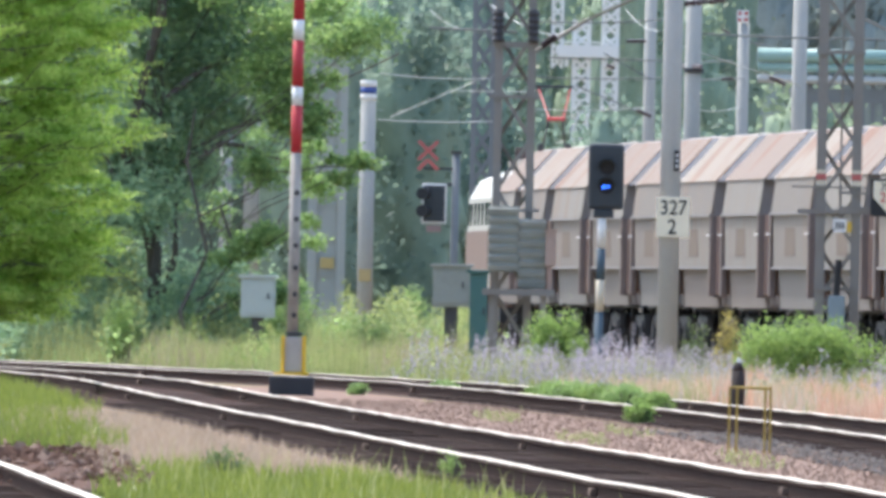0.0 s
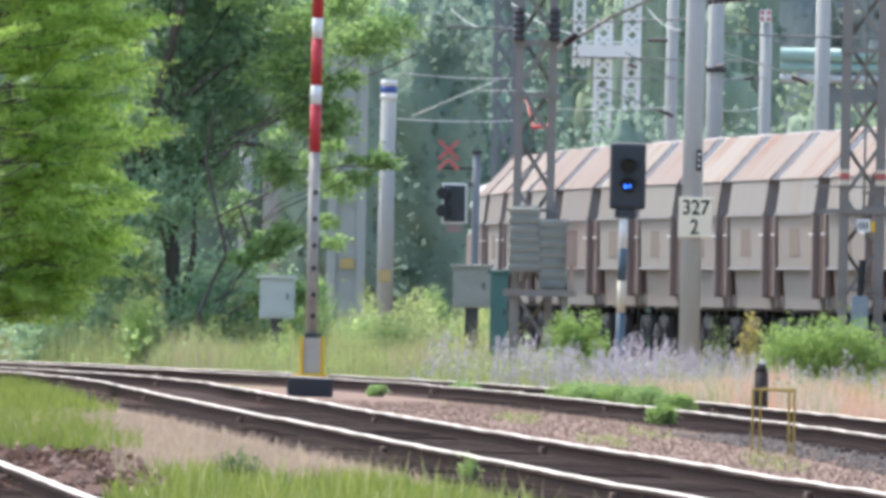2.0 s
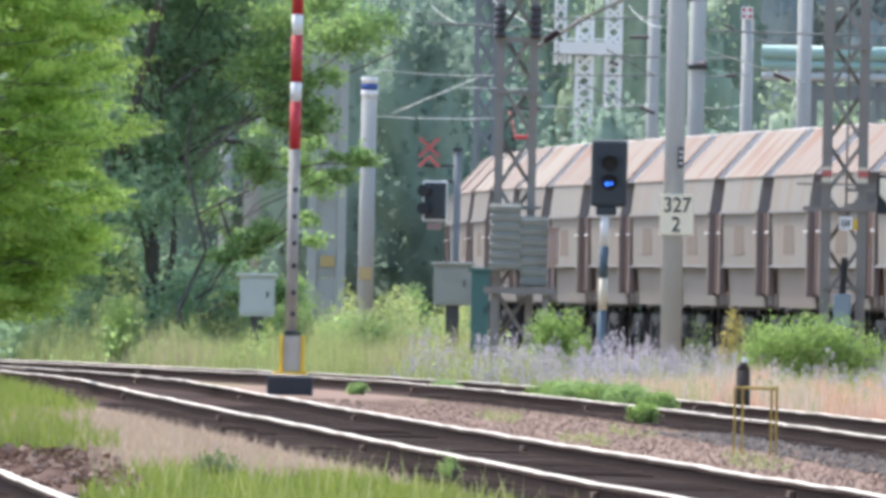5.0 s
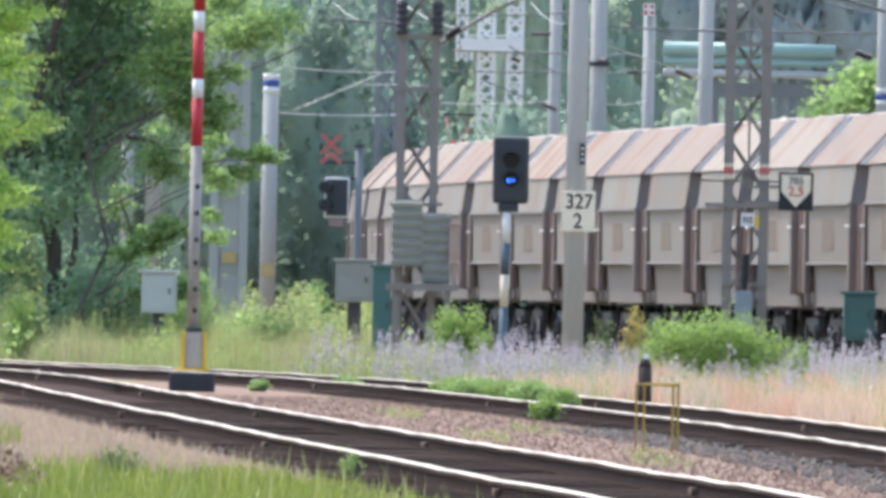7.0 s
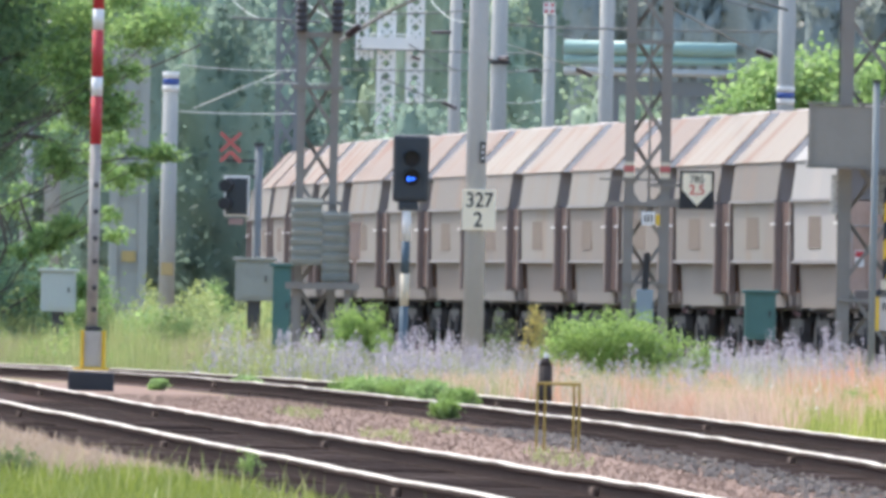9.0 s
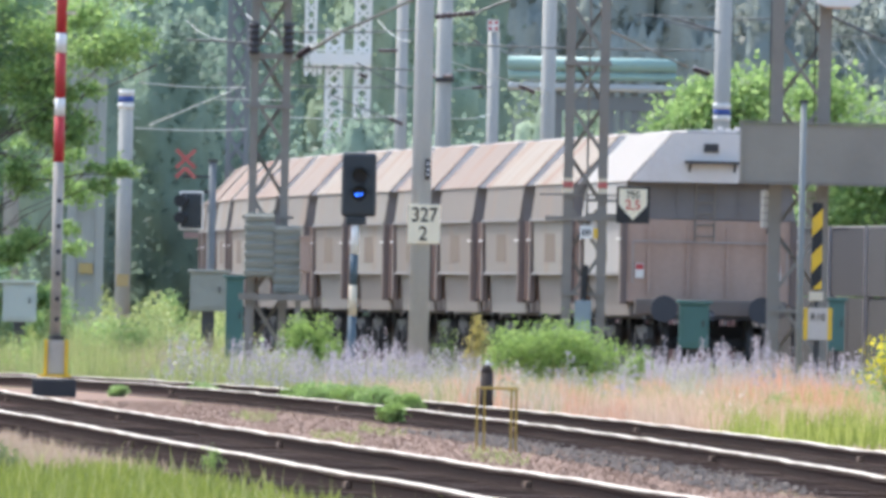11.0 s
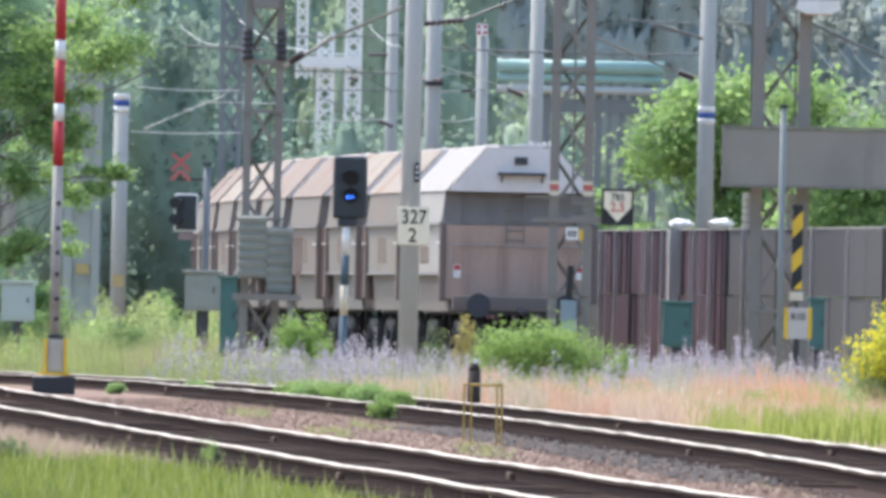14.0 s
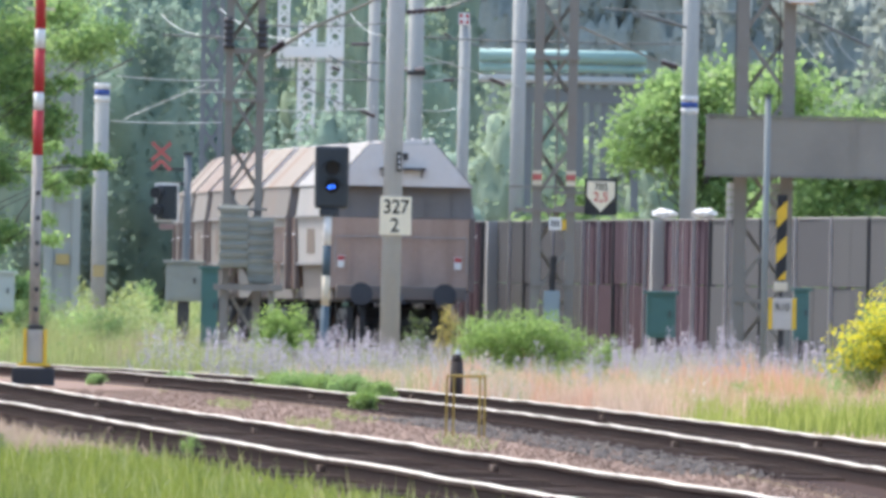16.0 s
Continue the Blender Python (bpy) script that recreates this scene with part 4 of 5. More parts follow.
# ---------------------------------------------------------------- noise barrier behind the train
wall = thing("wall_noise_barrier", 0, 0, 0, "noise barrier of plum and grey panels between concrete posts", "wall", "", "structure")
WALL_A, WALL_B = Vector((0.4, 582, 0)), Vector((12.2, 450, 0))
run = WALL_B - WALL_A
along = run.normalized()
turn = math.degrees(math.atan2(along.y, along.x))
count = 40
for k in range(count):
    p = WALL_A + run * ((k + 0.5) / count)
    greyish = not (5 <= k < 8 or 15 <= k < 23)
    step = run.length / count
    for z0, z1 in ((-0.2, 1.55), (1.57, 2.9)):
        part("panel", box(0, random.uniform(-.02, .02), (z0 + z1) / 2, step - 0.06, 0.12, z1 - z0), WALL_GREY if greyish else WALL_BROWN, wall, at=pose(p.x, p.y, 0, 0, 0, turn))
    if not greyish:
        for f in (-0.2, 0.17):
            part("panel_rib", box(f * step, -0.065, 1.35, 0.05, 0.03, 3.05), WALL_BROWN if (k + (f > 0)) % 3 else WALL_EDGE, wall, at=pose(p.x, p.y, 0, 0, 0, turn))
    p = WALL_A + run * (k / count)
    column = k in (9, 20)
    if column or k < 26 or k % 2 == 0:
        part("wall_post", box(0, -0.14 if column else -0.03, 1.4, 0.5 if column else 0.07, 0.30 if column else 0.18, 3.05),
             WALL_POST if column else WALL_EDGE if k % 3 != 2 else WALL_GREY, wall, at=pose(p.x, p.y, 0, 0, 0, turn))
cap = box(0, 0, 0, run.length, 0.16, 0.03)
mid = (WALL_A + WALL_B) / 2
part("coping", cap, WALL_POST, wall, "pale coping", at=pose(mid.x, mid.y, 2.918, 0, 0, turn))
for k, (x, y, z) in enumerate(((6.28, 516, 3.1), (7.0, 508, 3.1))):
    t = thing("tarpaulin_bundle", x, y, 2.955, "white crumpled bundle on top of the noise barrier", "bundle")
    bm = bmesh.new()
    bmesh.ops.create_icosphere(bm, subdivisions=3, radius=1)
    for v in bm.verts:
        v.co = Vector((v.co.x * 0.26, v.co.y * 0.2, v.co.z * 0.1 + 0.08)) + v.co * 0.06 * noise.noise(v.co * 2.5 + Vector((k, 0, 0)))
    part("cloth", bm, WHITE, t, smooth=True)

# ---------------------------------------------------------------- masts, portals and pipes farther back
def banded_mast(x, y, top, band, r, label):
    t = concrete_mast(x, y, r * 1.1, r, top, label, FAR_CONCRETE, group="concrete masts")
    if band:
        for dz, m in ((0.0, BLUE), (0.13, WHITE), (-0.13, WHITE)):
            part("painted_band", rod((0, 0, band + dz - 0.06 - GROUND), (0, 0, band + dz + 0.06 - GROUND), r * 1.09, n=20), m, t, smooth=True)
    return t


lower = banded_mast(-5.30, 500, 5.36, 5.2, 0.145, "grey concrete mast with a blue and white band")
part("yellow_plate", box(0, -0.17, 1.75, 0.24, 0.02, 0.24), mat("ochre_plate", (0.42, 0.33, 0.16), 0.7), lower)
banded_mast(7.05, 540, 10.2, 5.50, 0.172, "tall grey concrete mast with a blue and white band")
for x, y, top, r in ((-8.35, 520, 5.2, 0.12), (-7.84, 520, 9.5, 0.15), (0.2, 620, 9.8, 0.14), (1.08, 540, 9.5, 0.165), (2.6, 660, 8.4, 0.15),
                     (3.68, 600, 9.6, 0.165)):
    plain = banded_mast(x, y, top, 0, r, "plain grey concrete catenary mast standing behind the train")
    if y == 540:
        part("clamp", box(0.02, 0, 6.22, 0.42, 0.42, 0.09, bevel=0.02), DARK_METAL, plain, "dark clamp collar")
DULL_YELLOW = mat("dull_yellow_plate", (0.42, 0.33, 0.14), 0.7, vary=0.2, scale=6)
# Haze in front of the broad mast is put into its greenish grey.
HAZY_CONCRETE = mat("haze_tinted_concrete", (0.33, 0.355, 0.335), 0.9, vary=0.08, scale=1.0)
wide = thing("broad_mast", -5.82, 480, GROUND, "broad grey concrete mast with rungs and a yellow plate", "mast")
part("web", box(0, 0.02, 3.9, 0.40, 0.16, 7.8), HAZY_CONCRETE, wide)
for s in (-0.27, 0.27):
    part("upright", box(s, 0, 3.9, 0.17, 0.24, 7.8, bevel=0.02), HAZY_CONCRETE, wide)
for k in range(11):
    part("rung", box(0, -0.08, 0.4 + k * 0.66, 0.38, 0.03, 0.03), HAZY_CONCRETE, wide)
part("yellow_plate", box(0.02, -0.13, 1.95, 0.26, 0.02, 0.2), DULL_YELLOW, wide)
fs = thing("round_mast_sign", 2.57, 659.84, 8.45, "small red and white chequered sign on a far mast", "sign")
part("panel", box(0, 0, 0.1, 0.3, 0.03, 0.32), WHITE, fs)
for k in range(4):
    part("red_square", box(-0.08 + 0.16 * (k % 2), -0.02, 0.02 + 0.16 * (k // 2), 0.08, 0.01, 0.08), RED, fs)


def far_lattice(x, y, w, z0, z1, material, label, name="lattice_tower", step=0.7):
    t = thing(name, x, y, GROUND, label, "tower", "far lattice towers")
    for sx in (-w / 2, w / 2):
        part("leg", box(sx, 0, (z0 + z1) / 2, w * 0.28, 0.1, z1 - z0), material, t)
    bm = bmesh.new()
    k, z = 0, z0
    while z + step <= z1:
        a = w / 2 if k % 2 else -w / 2
        bar((a, 0, z), (-a, 0, z + step), 0.03, w * 0.24, bm)
        bar((-a, 0.05, z), (a, 0.05, z + step), 0.03, w * 0.24, bm)
        z, k = z + step, k + 1
    tagged(part("lacing", bm, material, t), kind="stuff")
    return t


far_lattice(-3.92, 640, 0.46, 0, 11, FAR_STEEL, "dark grey far lattice mast")
for x, w, low, top in ((-6.45, 0.34, 0.0, 11.5), (-1.73, 0.42, 0.0, 9.4), (-0.91, 0.4, 6.8, 11.5), (-2.43, 0.28, 8.0, 11.5)):
    far_lattice(x, 740, w, low, top, FAR_WHITE, "white steel lattice tower of a switchyard", step=0.36)
plat = thing("switchyard_platform", -1.55, 740, 8.2, "white steel switchyard crossbeam on lattice towers", "beam")
part("deck", box(0, 0, 0.15, 1.8, 0.5, 0.34), FAR_WHITE, plat)
part("rail_bar", box(0, -0.2, 0.4, 1.5, 0.04, 0.05), FAR_WHITE, plat)
part("hanger", box(-0.6, 0, -0.1, 0.12, 0.2, 0.4), FAR_WHITE, plat)
part("hanger", box(0.5, 0, -0.1, 0.12, 0.2, 0.4), FAR_WHITE, plat)
plat2 = copy_thing(plat, pose(-6.35, 740, 8.1))
pipes = thing("pipe_bridge", 6.4, 800, GROUND, "pale teal pipes on a dark steel pipe bridge", "pipes")
for z, r, m in ((9.07, 0.22, PIPE_GREEN), (8.70, 0.13, PIPE_GREEN), (8.34, 0.12, PIPE_GREY)):
    part("pipe", rod((-2.8, 0, z), (2.5, 0, z), r, n=16), m, pipes, smooth=True)
part("girder", box(0.4, 0.3, 7.85, 3.9, 0.3, 0.45), FAR_DARK, pipes, "dark steel girder")
for x, w in ((-1.2, 0.25), (0.45, 0.22), (0.8, 0.16), (1.2, 0.22), (2.2, 0.25)):
    part("support", box(x, 0.3, 4.4, w, 0.2, 8.5), FAR_DARK, pipes)

# ---------------------------------------------------------------- overhead wires
overhead = thing("overhead_line", 0, 392, 5.0, "thin wires, arms and dark insulators of the overhead line", "wires")
overhead.matrix_basis = Matrix.Identity(4)


def wire(points, r, material, label, sag=0.0, name="wire"):
    a, b = [Vector(p) for p in points]
    for p in (a, b):
        if 480 < p.y < 490:  # what hangs on the mast behind the noise barrier
            p.x, p.y, p.z = p.x * 1.113, p.y + 56, 1.2 + (p.z - 1.2) * 1.113
    pts = [a.lerp(b, k / 12) - Vector((0, 0, 4 * sag * (k / 12) * (1 - k / 12))) for k in range(13)]
    return part(name, tube(pts, [r * (0.7 if material == PALE_WIRE else 0.9)] * 13, 5), material, overhead, label)


def insulator(a, b, r):
    """A ribbed rod insulator between two points of a line."""
    a, b = Vector(a), Vector(b)
    pts, radii = [], []
    for k in range(15):
        pts.append(a.lerp(b, k / 14))
        radii.append(r if k % 2 else r * 0.55)
    return part("rod_insulator", tube(pts, radii, 8), INSULATOR, overhead, "dark ribbed rod insulator")
for (a, b, r, m, sag) in (
        ((-3.26, 392, 5.32), (-1.91, 392, 5.28), 0.022, WIRE, 0),
        ((-1.67, 391, 4.95), (-0.85, 391, 5.48), 0.035, STEEL_GREY, 0),
        ((-0.85, 391, 5.48), (0.28, 380, 5.89), 0.03, WIRE, 0),
        ((-4.3, 520, 7.01), (-3.37, 500, 6.42), 0.013, PALE_WIRE, 0.1),
        ((-0.35, 540, 7.32), (0.34, 500, 6.47), 0.013, PALE_WIRE, 0.12),
        ((-3.18, 540, 7.37), (-1.57, 520, 6.53), 0.018, PALE_WIRE, 0.15),
        ((-5.7, 560, 6.05), (-3.49, 600, 6.32), 0.016, PALE_WIRE, 0.05),
        ((-3.49, 600, 6.4), (1.21, 600, 6.44), 0.018, WIRE, 0.05),
        ((-4.57, 470, 4.48), (-3.02, 470, 5.17), 0.016, PALE_WIRE, 0),
        ((-4.92, 480, 4.5), (-3.01, 520, 4.78), 0.016, PALE_WIRE, 0.03),
        ((-4.27, 600, 6.02), (-2.44, 600, 6.03), 0.016, PALE_WIRE, 0),
        ((1.25, 540, 6.85), (4.13, 540, 6.81), 0.024, WIRE, 0.02),
        ((4.13, 540, 6.81), (6.37, 486, 6.28), 0.024, WIRE, 0.02),
        ((-2.27, 560, 5.34), (0.23, 560, 5.44), 0.016, PALE_WIRE, 0.05),
        ((-2.43, 560, 7.25), (0.5, 560, 7.35), 0.02, WIRE, 0.05),
        ((-2.05, 560, 6.47), (0.51, 560, 6.45), 0.022, WIRE, 0),
        ((0.49, 540, 6.69), (3.7, 600, 6.31), 0.018, PALE_WIRE, 0),
        ((3.38, 392, 5.61), (5.69, 486, 5.93), 0.026, WIRE, 0),
        ((0.85, 540, 6.25), (2.26, 640, 7.22), 0.02, WIRE, 0),
        ((1.09, 540, 5.87), (2.63, 660, 6.97), 0.02, WIRE, 0),
        ((2.53, 660, 7.97), (3.26, 660, 7.79), 0.03, FAR_STEEL, 0),
        ((1.1, 600, 5.74), (2.57, 660, 6.25), 0.016, PALE_WIRE, 0.1),
        ((-0.83, 560, 6.59), (0.22, 560, 6.03), 0.018, WIRE, 0),
        ((-1.53, 600, 6.2), (-0.08, 600, 5.63), 0.018, WIRE, 0),
        ((4.36, 392, 5.83), (5.13, 392, 5.61), 0.03, WIRE, 0),
        ((6.7, 392, 5.98), (8.07, 392, 5.36), 0.03, WIRE, 0),
        ((9.66, 560, 7.3), (10.12, 560, 6.75), 0.022, PALE_WIRE, 0),
        ((10.17, 560, 7.34), (10.5, 560, 6.89), 0.022, PALE_WIRE, 0),
        ((10.46, 560, 7.35), (11.2, 560, 6.6), 0.022, PALE_WIRE, 0.15),
        ((9.66, 560, 7.38), (10.68, 560, 7.38), 0.02, WIRE, 0),
        ((1.2, 371, 5.6), (2.05, 371, 5.95), 0.024, WIRE, 0),
        ((5.19, 484, 6.81), (6.02, 484, 6.62), 0.03, FAR_STEEL, 0),
        ((4.63, 484, 6.91), (7.35, 484, 6.89), 0.022, WIRE, 0.05),
):
    wire((a, b), r, m, "thin pale overhead line wire" if m == PALE_WIRE else "thin grey overhead line wire", sag)
for a, b, r in (
        ((-1.52, 391, 5.07), (-1.31, 391, 5.23), 0.075),
        ((0.60, 371, 5.53), (1.2, 371, 5.6), 0.05),
        ((2.98, 600, 6.49), (3.37, 600, 6.33), 0.07),
        ((-0.08, 600, 5.65), (0.25, 600, 5.52), 0.06),
        ((1.87, 600, 6.42), (2.13, 600, 6.44), 0.05),
        ((6.44, 542, 6.44), (6.80, 542, 6.32), 0.08),
        ((-0.35, 560, 6.86), (0.08, 560, 6.87), 0.05),
        ((-0.77, 560, 6.34), (-0.58, 560, 6.26), 0.05),
        ((0.85, 541, 6.16), (1.26, 539, 6.15), 0.06),
        ((1.66, 540, 6.95), (1.84, 540, 6.87), 0.03),
):
    insulator(a, b, r)


# ---------------------------------------------------------------- trees
def limb(bm, a, b, r0, r1, rng_, bends=4):
    pts = [Vector(a).lerp(Vector(b), k / bends) for k in range(bends + 1)]
    for p in pts[1:-1]:
        p += Vector(rng_.normal(0, 0.04, 3)) * (Vector(b) - Vector(a)).length
    tube(pts, [r0 + (r1 - r0) * k / bends for k in range(bends + 1)], 7, bm)


def tree(x, y, trunk_h, trunk_r, clumps, count, size, material, label, seed, aspect=0.5, flat=0.6, spray=(0.36, 0.36, 0.22), droop=0.2, bunch=16, limbs=()):
    """clumps: (x, y, z, radius) about the foot; leaves gather towards each clump's skin. limbs: main limbs by three points."""
    r = np.random.default_rng(seed)
    t = thing("tree", x, y, GROUND, label, "tree", "trees")
    bm = bmesh.new()
    limb(bm, (0, 0, -0.2), (r.normal(0, .1), 0, trunk_h), trunk_r, trunk_r * 0.45, r)
    for a, b, c in limbs:
        limb(bm, a, b, trunk_r * 0.42, trunk_r * 0.3, r, 3)
        limb(bm, b, c, trunk_r * 0.3, 0.014, r, 4)
    for cx, cy, cz, cr in clumps[::3] if limbs else clumps:
        start = min(trunk_h * 0.95, max(0.5, cz * r.uniform(0.45, 0.75)))
        limb(bm, (0, 0, start), (cx, cy, cz), trunk_r * 0.13, 0.008, r)
    part("trunk", bm, BARK, t)
    pts = []
    share = np.array([c[3] ** 2 for c in clumps])
    share = share / share.sum()
    for (cx, cy, cz, cr), s in zip(clumps, share):
        k = max(20, int(count * s))
        # sprays: smaller groups of leaves inside each clump
        g = max(4, k // bunch)
        d = r.normal(size=(g, 3))
        d /= np.linalg.norm(d, axis=1)[:, None]
        centres = d * (cr * r.uniform(0.35, 1.05, g)[:, None]) * np.array([1, 1, flat])
        pick = r.integers(0, g, k)
        spread = np.array(spray) * cr
        p = centres[pick] + r.normal(size=(k, 3)) * spread
        p[:, 2] -= droop * np.abs(p[:, 0] - centres[pick][:, 0])
        pts.append(p + np.array([cx, cy, cz]))
    cards("crown", np.concatenate(pts), size, aspect, material, r, t)
    return t


def cloud(r, n, spans, radii):
    return [(r.uniform(*spans[0]), r.uniform(*spans[1]), r.uniform(*spans[2]), r.uniform(*radii)) for _ in range(n)]


r = np.random.default_rng(11)
# bright tree at the edge of the meadow: tiers of feathered sprays
locust = thing("tree", -8.05, 331, GROUND, "bright green young locust tree with feathery sprays", "tree", "trees")
bm = bmesh.new()
limb(bm, (-0.8, 0, -0.2), (-0.6, 0, 6.5), 0.15, 0.06, r)
starts, ways, lengths = [], [], []
for tier, z in enumerate(np.linspace(1.15, 7.2, 40)):
    reach = r.uniform(1.1, 2.15) if tier % 3 else r.uniform(1.9, 2.45)
    reach *= min(1.0, 0.5 + 0.25 * max(0, z - 0.9))
    for turn_ in r.uniform(0, 2 * np.pi, 4).tolist() + r.normal(0, 0.55, 4).tolist():
        d = np.array([math.cos(turn_), math.sin(turn_), r.uniform(-0.02, 0.22)])
        foot, end = np.array([-0.7, 0, z - 0.25]), np.array([-0.7, 0, z]) + d * reach * r.uniform(0.75, 1.1)
        limb(bm, foot, end, 0.014, 0.004, r)
        for k in range(14):
            f = r.uniform(0.0, 1.0) ** 0.6
            starts.append(foot + (end - foot) * f + r.normal(0, 0.05, 3))
            ways.append(d + r.normal(0, 0.34, 3) * np.array([1, 1, 0.3]))
            lengths.append(r.uniform(0.32, 0.62))
part("trunk", bm, BARK, locust)
fronds("crown", np.array(starts), np.array(ways), np.array(lengths), 9, 0.11, BRIGHT_LEAF, r, locust)
# large dark tree: a bare dark stem, long limbs and a deep crown
clumps = [(r.uniform(-2.2, 1.0), r.uniform(-0.2, 2.2) - 0.9 * (abs(x_) > 0.5), z, r.uniform(0.55, 0.9)) for x_, z in zip(r.uniform(-1, 1, 58), np.linspace(0.5, 8.5, 58))]
clumps = [c for c in clumps if not (c[0] > 0.4 and 1.9 < c[2] < 4.0)]
clumps += [(r.uniform(0.6, 3.2), r.uniform(-0.8, 0.8), z, r.uniform(0.4, 0.65)) for z in np.linspace(4.6, 7.0, 14)]
clumps = [c for c in clumps if not (c[0] > 2.2 and c[2] < 5.6)]
clumps += [(1.3, 0, 4.3, 0.35), (1.9, 0, 4.6, 0.3), (1.7, 0.2, 3.7, 0.3), (1.0, 0, 1.2, 0.6), (0.5, 0.3, 0.9, 0.6)]
tree(-8.05, 430, 8.0, 0.16, clumps, 72000, 0.12, DARK_LEAF, "large dark green tree with an uneven crown and long limbs", 4, aspect=0.6,
     limbs=[((0.15, 0, 3.2), (0.75, 0, 3.85), (2.25, 0, 4.65)), ((0.5, 0, 3.6), (1.0, 0, 3.85), (2.1, 0, 3.6)), ((0.0, 0, 2.4), (-0.7, 0, 3.1), (-1.3, 0, 4.4)),
            ((0.1, 0, 4.6), (0.9, 0, 5.2), (2.8, 0, 5.9)), ((0.05, 0, 1.3), (0.3, 0, 2.2), (0.45, 0, 3.4))])
clumps = [(r.uniform(0.2, 3.4), r.uniform(-1, 1), z + r.uniform(-.3, .3), r.uniform(0.3, 0.5)) for z in np.linspace(4.4, 7.2, 13)]
clumps = [c for c in clumps if not (2.0 < c[0] < 3.6 and c[2] < 5.2)]
sprays = [((0, 0, 2.6), (1.2, 0, 3.4), (2.8, 0, 3.5)), ((0, 0, 3.6), (1.4, 0, 4.6), (3.3, 0, 5.4)), ((0, 0, 1.2), (0.6, 0, 1.9), (1.5, 0, 2.4)),
          ((0.2, 0, 3.9), (1.4, 0.2, 4.4), (2.3, 0.2, 4.4)), ((0.1, 0, 0.9), (0.7, 0.2, 1.3), (1.4, 0, 1.5))]
for a, b, c in sprays:
    for k in range(11):
        p = Vector(b).lerp(Vector(c), r.uniform(-0.15, 1.05)) + Vector(r.normal(0, (0.14, 0.2, 0.13)))
        clumps.append((p.x, p.y, p.z, r.uniform(0.10, 0.24)))
clumps = [c for c in clumps if not (c[0] > 2.3 and 4.0 < c[2] < 5.5)]
tree(-7.35, 428, 4.4, 0.05, clumps, 17000, 0.095, EDGE_LEAF, "leafy tree with sunlit sprays reaching over the poles", 5, aspect=0.6, spray=(0.55, 0.4, 0.32), limbs=sprays)
clumps = [(r.uniform(-1.2, 1.7), r.uniform(-0.5, 0.5), z, r.uniform(0.16, 0.34)) for z in np.linspace(0.6, 4.4, 26)]
tree(-7.2, 446, 4.2, 0.04, clumps, 6000, 0.09, RIGHT_LEAF, "slender sunlit sapling behind the dark tree", 12, aspect=0.6, limbs=[((0, 0, 1.0), (0.5, 0, 2.0), (1.2, 0, 3.0)), ((0, 0, 1.6), (-0.4, 0, 2.6), (-0.8, 0, 3.6))])
# fresh green trees beyond the noise barrier
clumps = cloud(r, 40, ((-1.6, 1.7), (-1.2, 1.2), (1.6, 7.0)), (0.5, 0.85))
clumps = [c for c in clumps if abs(c[0]) < 1.9 - 0.25 * max(0, c[2] - 4.0)]
tree(7.3, 560, 5.5, 0.12, clumps, 20000, 0.16, RIGHT_LEAF, "fresh green broadleaf tree behind the noise barrier", 6, aspect=0.65)
clumps = cloud(r, 36, ((-1.3, 2.4), (-1.2, 1.2), (1.6, 6.2)), (0.5, 0.85))
tree(10.2, 520, 5.0, 0.12, clumps, 18000, 0.16, RIGHT_LEAF, "fresh green broadleaf tree behind the noise barrier", 7, aspect=0.65)
clumps = cloud(r, 12, ((-0.8, 0.8), (-0.8, 0.8), (1.5, 4.2)), (0.35, 0.6))
tree(4.75, 600, 3.5, 0.1, clumps, 5000, 0.16, RIGHT_LEAF, "low fresh green tree behind the noise barrier", 8, aspect=0.65)
clumps = cloud(r, 14, ((-1.0, 1.4), (-0.8, 0.8), (3.0, 8.8)), (0.5, 0.8))
tree(12.0, 505, 7.5, 0.13, clumps, 8000, 0.16, DARK_LEAF, "tall dark green tree beyond the gantry", 9, aspect=0.65)


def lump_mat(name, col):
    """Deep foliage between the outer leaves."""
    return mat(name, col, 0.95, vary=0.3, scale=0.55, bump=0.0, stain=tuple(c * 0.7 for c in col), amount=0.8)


# Inner foliage with haze in its colours, and shade in the second.
LUMP = {FAR_LEAF: lump_mat("hazed_far_foliage", (0.25, 0.322, 0.235)), FAR_LEAF_DARK: lump_mat("hazed_shade_foliage", (0.20, 0.272, 0.208)),
        HILL_LEAF: lump_mat("hazed_hill_foliage", (0.27, 0.31, 0.285))}
unit = bmesh.new()
bmesh.ops.create_icosphere(unit, subdivisions=4, radius=1)
BALL_V, BALL_F = np.array([v.co[:] for v in unit.verts]), np.array([[v.index for v in f.verts] for f in unit.faces])
unit.free()


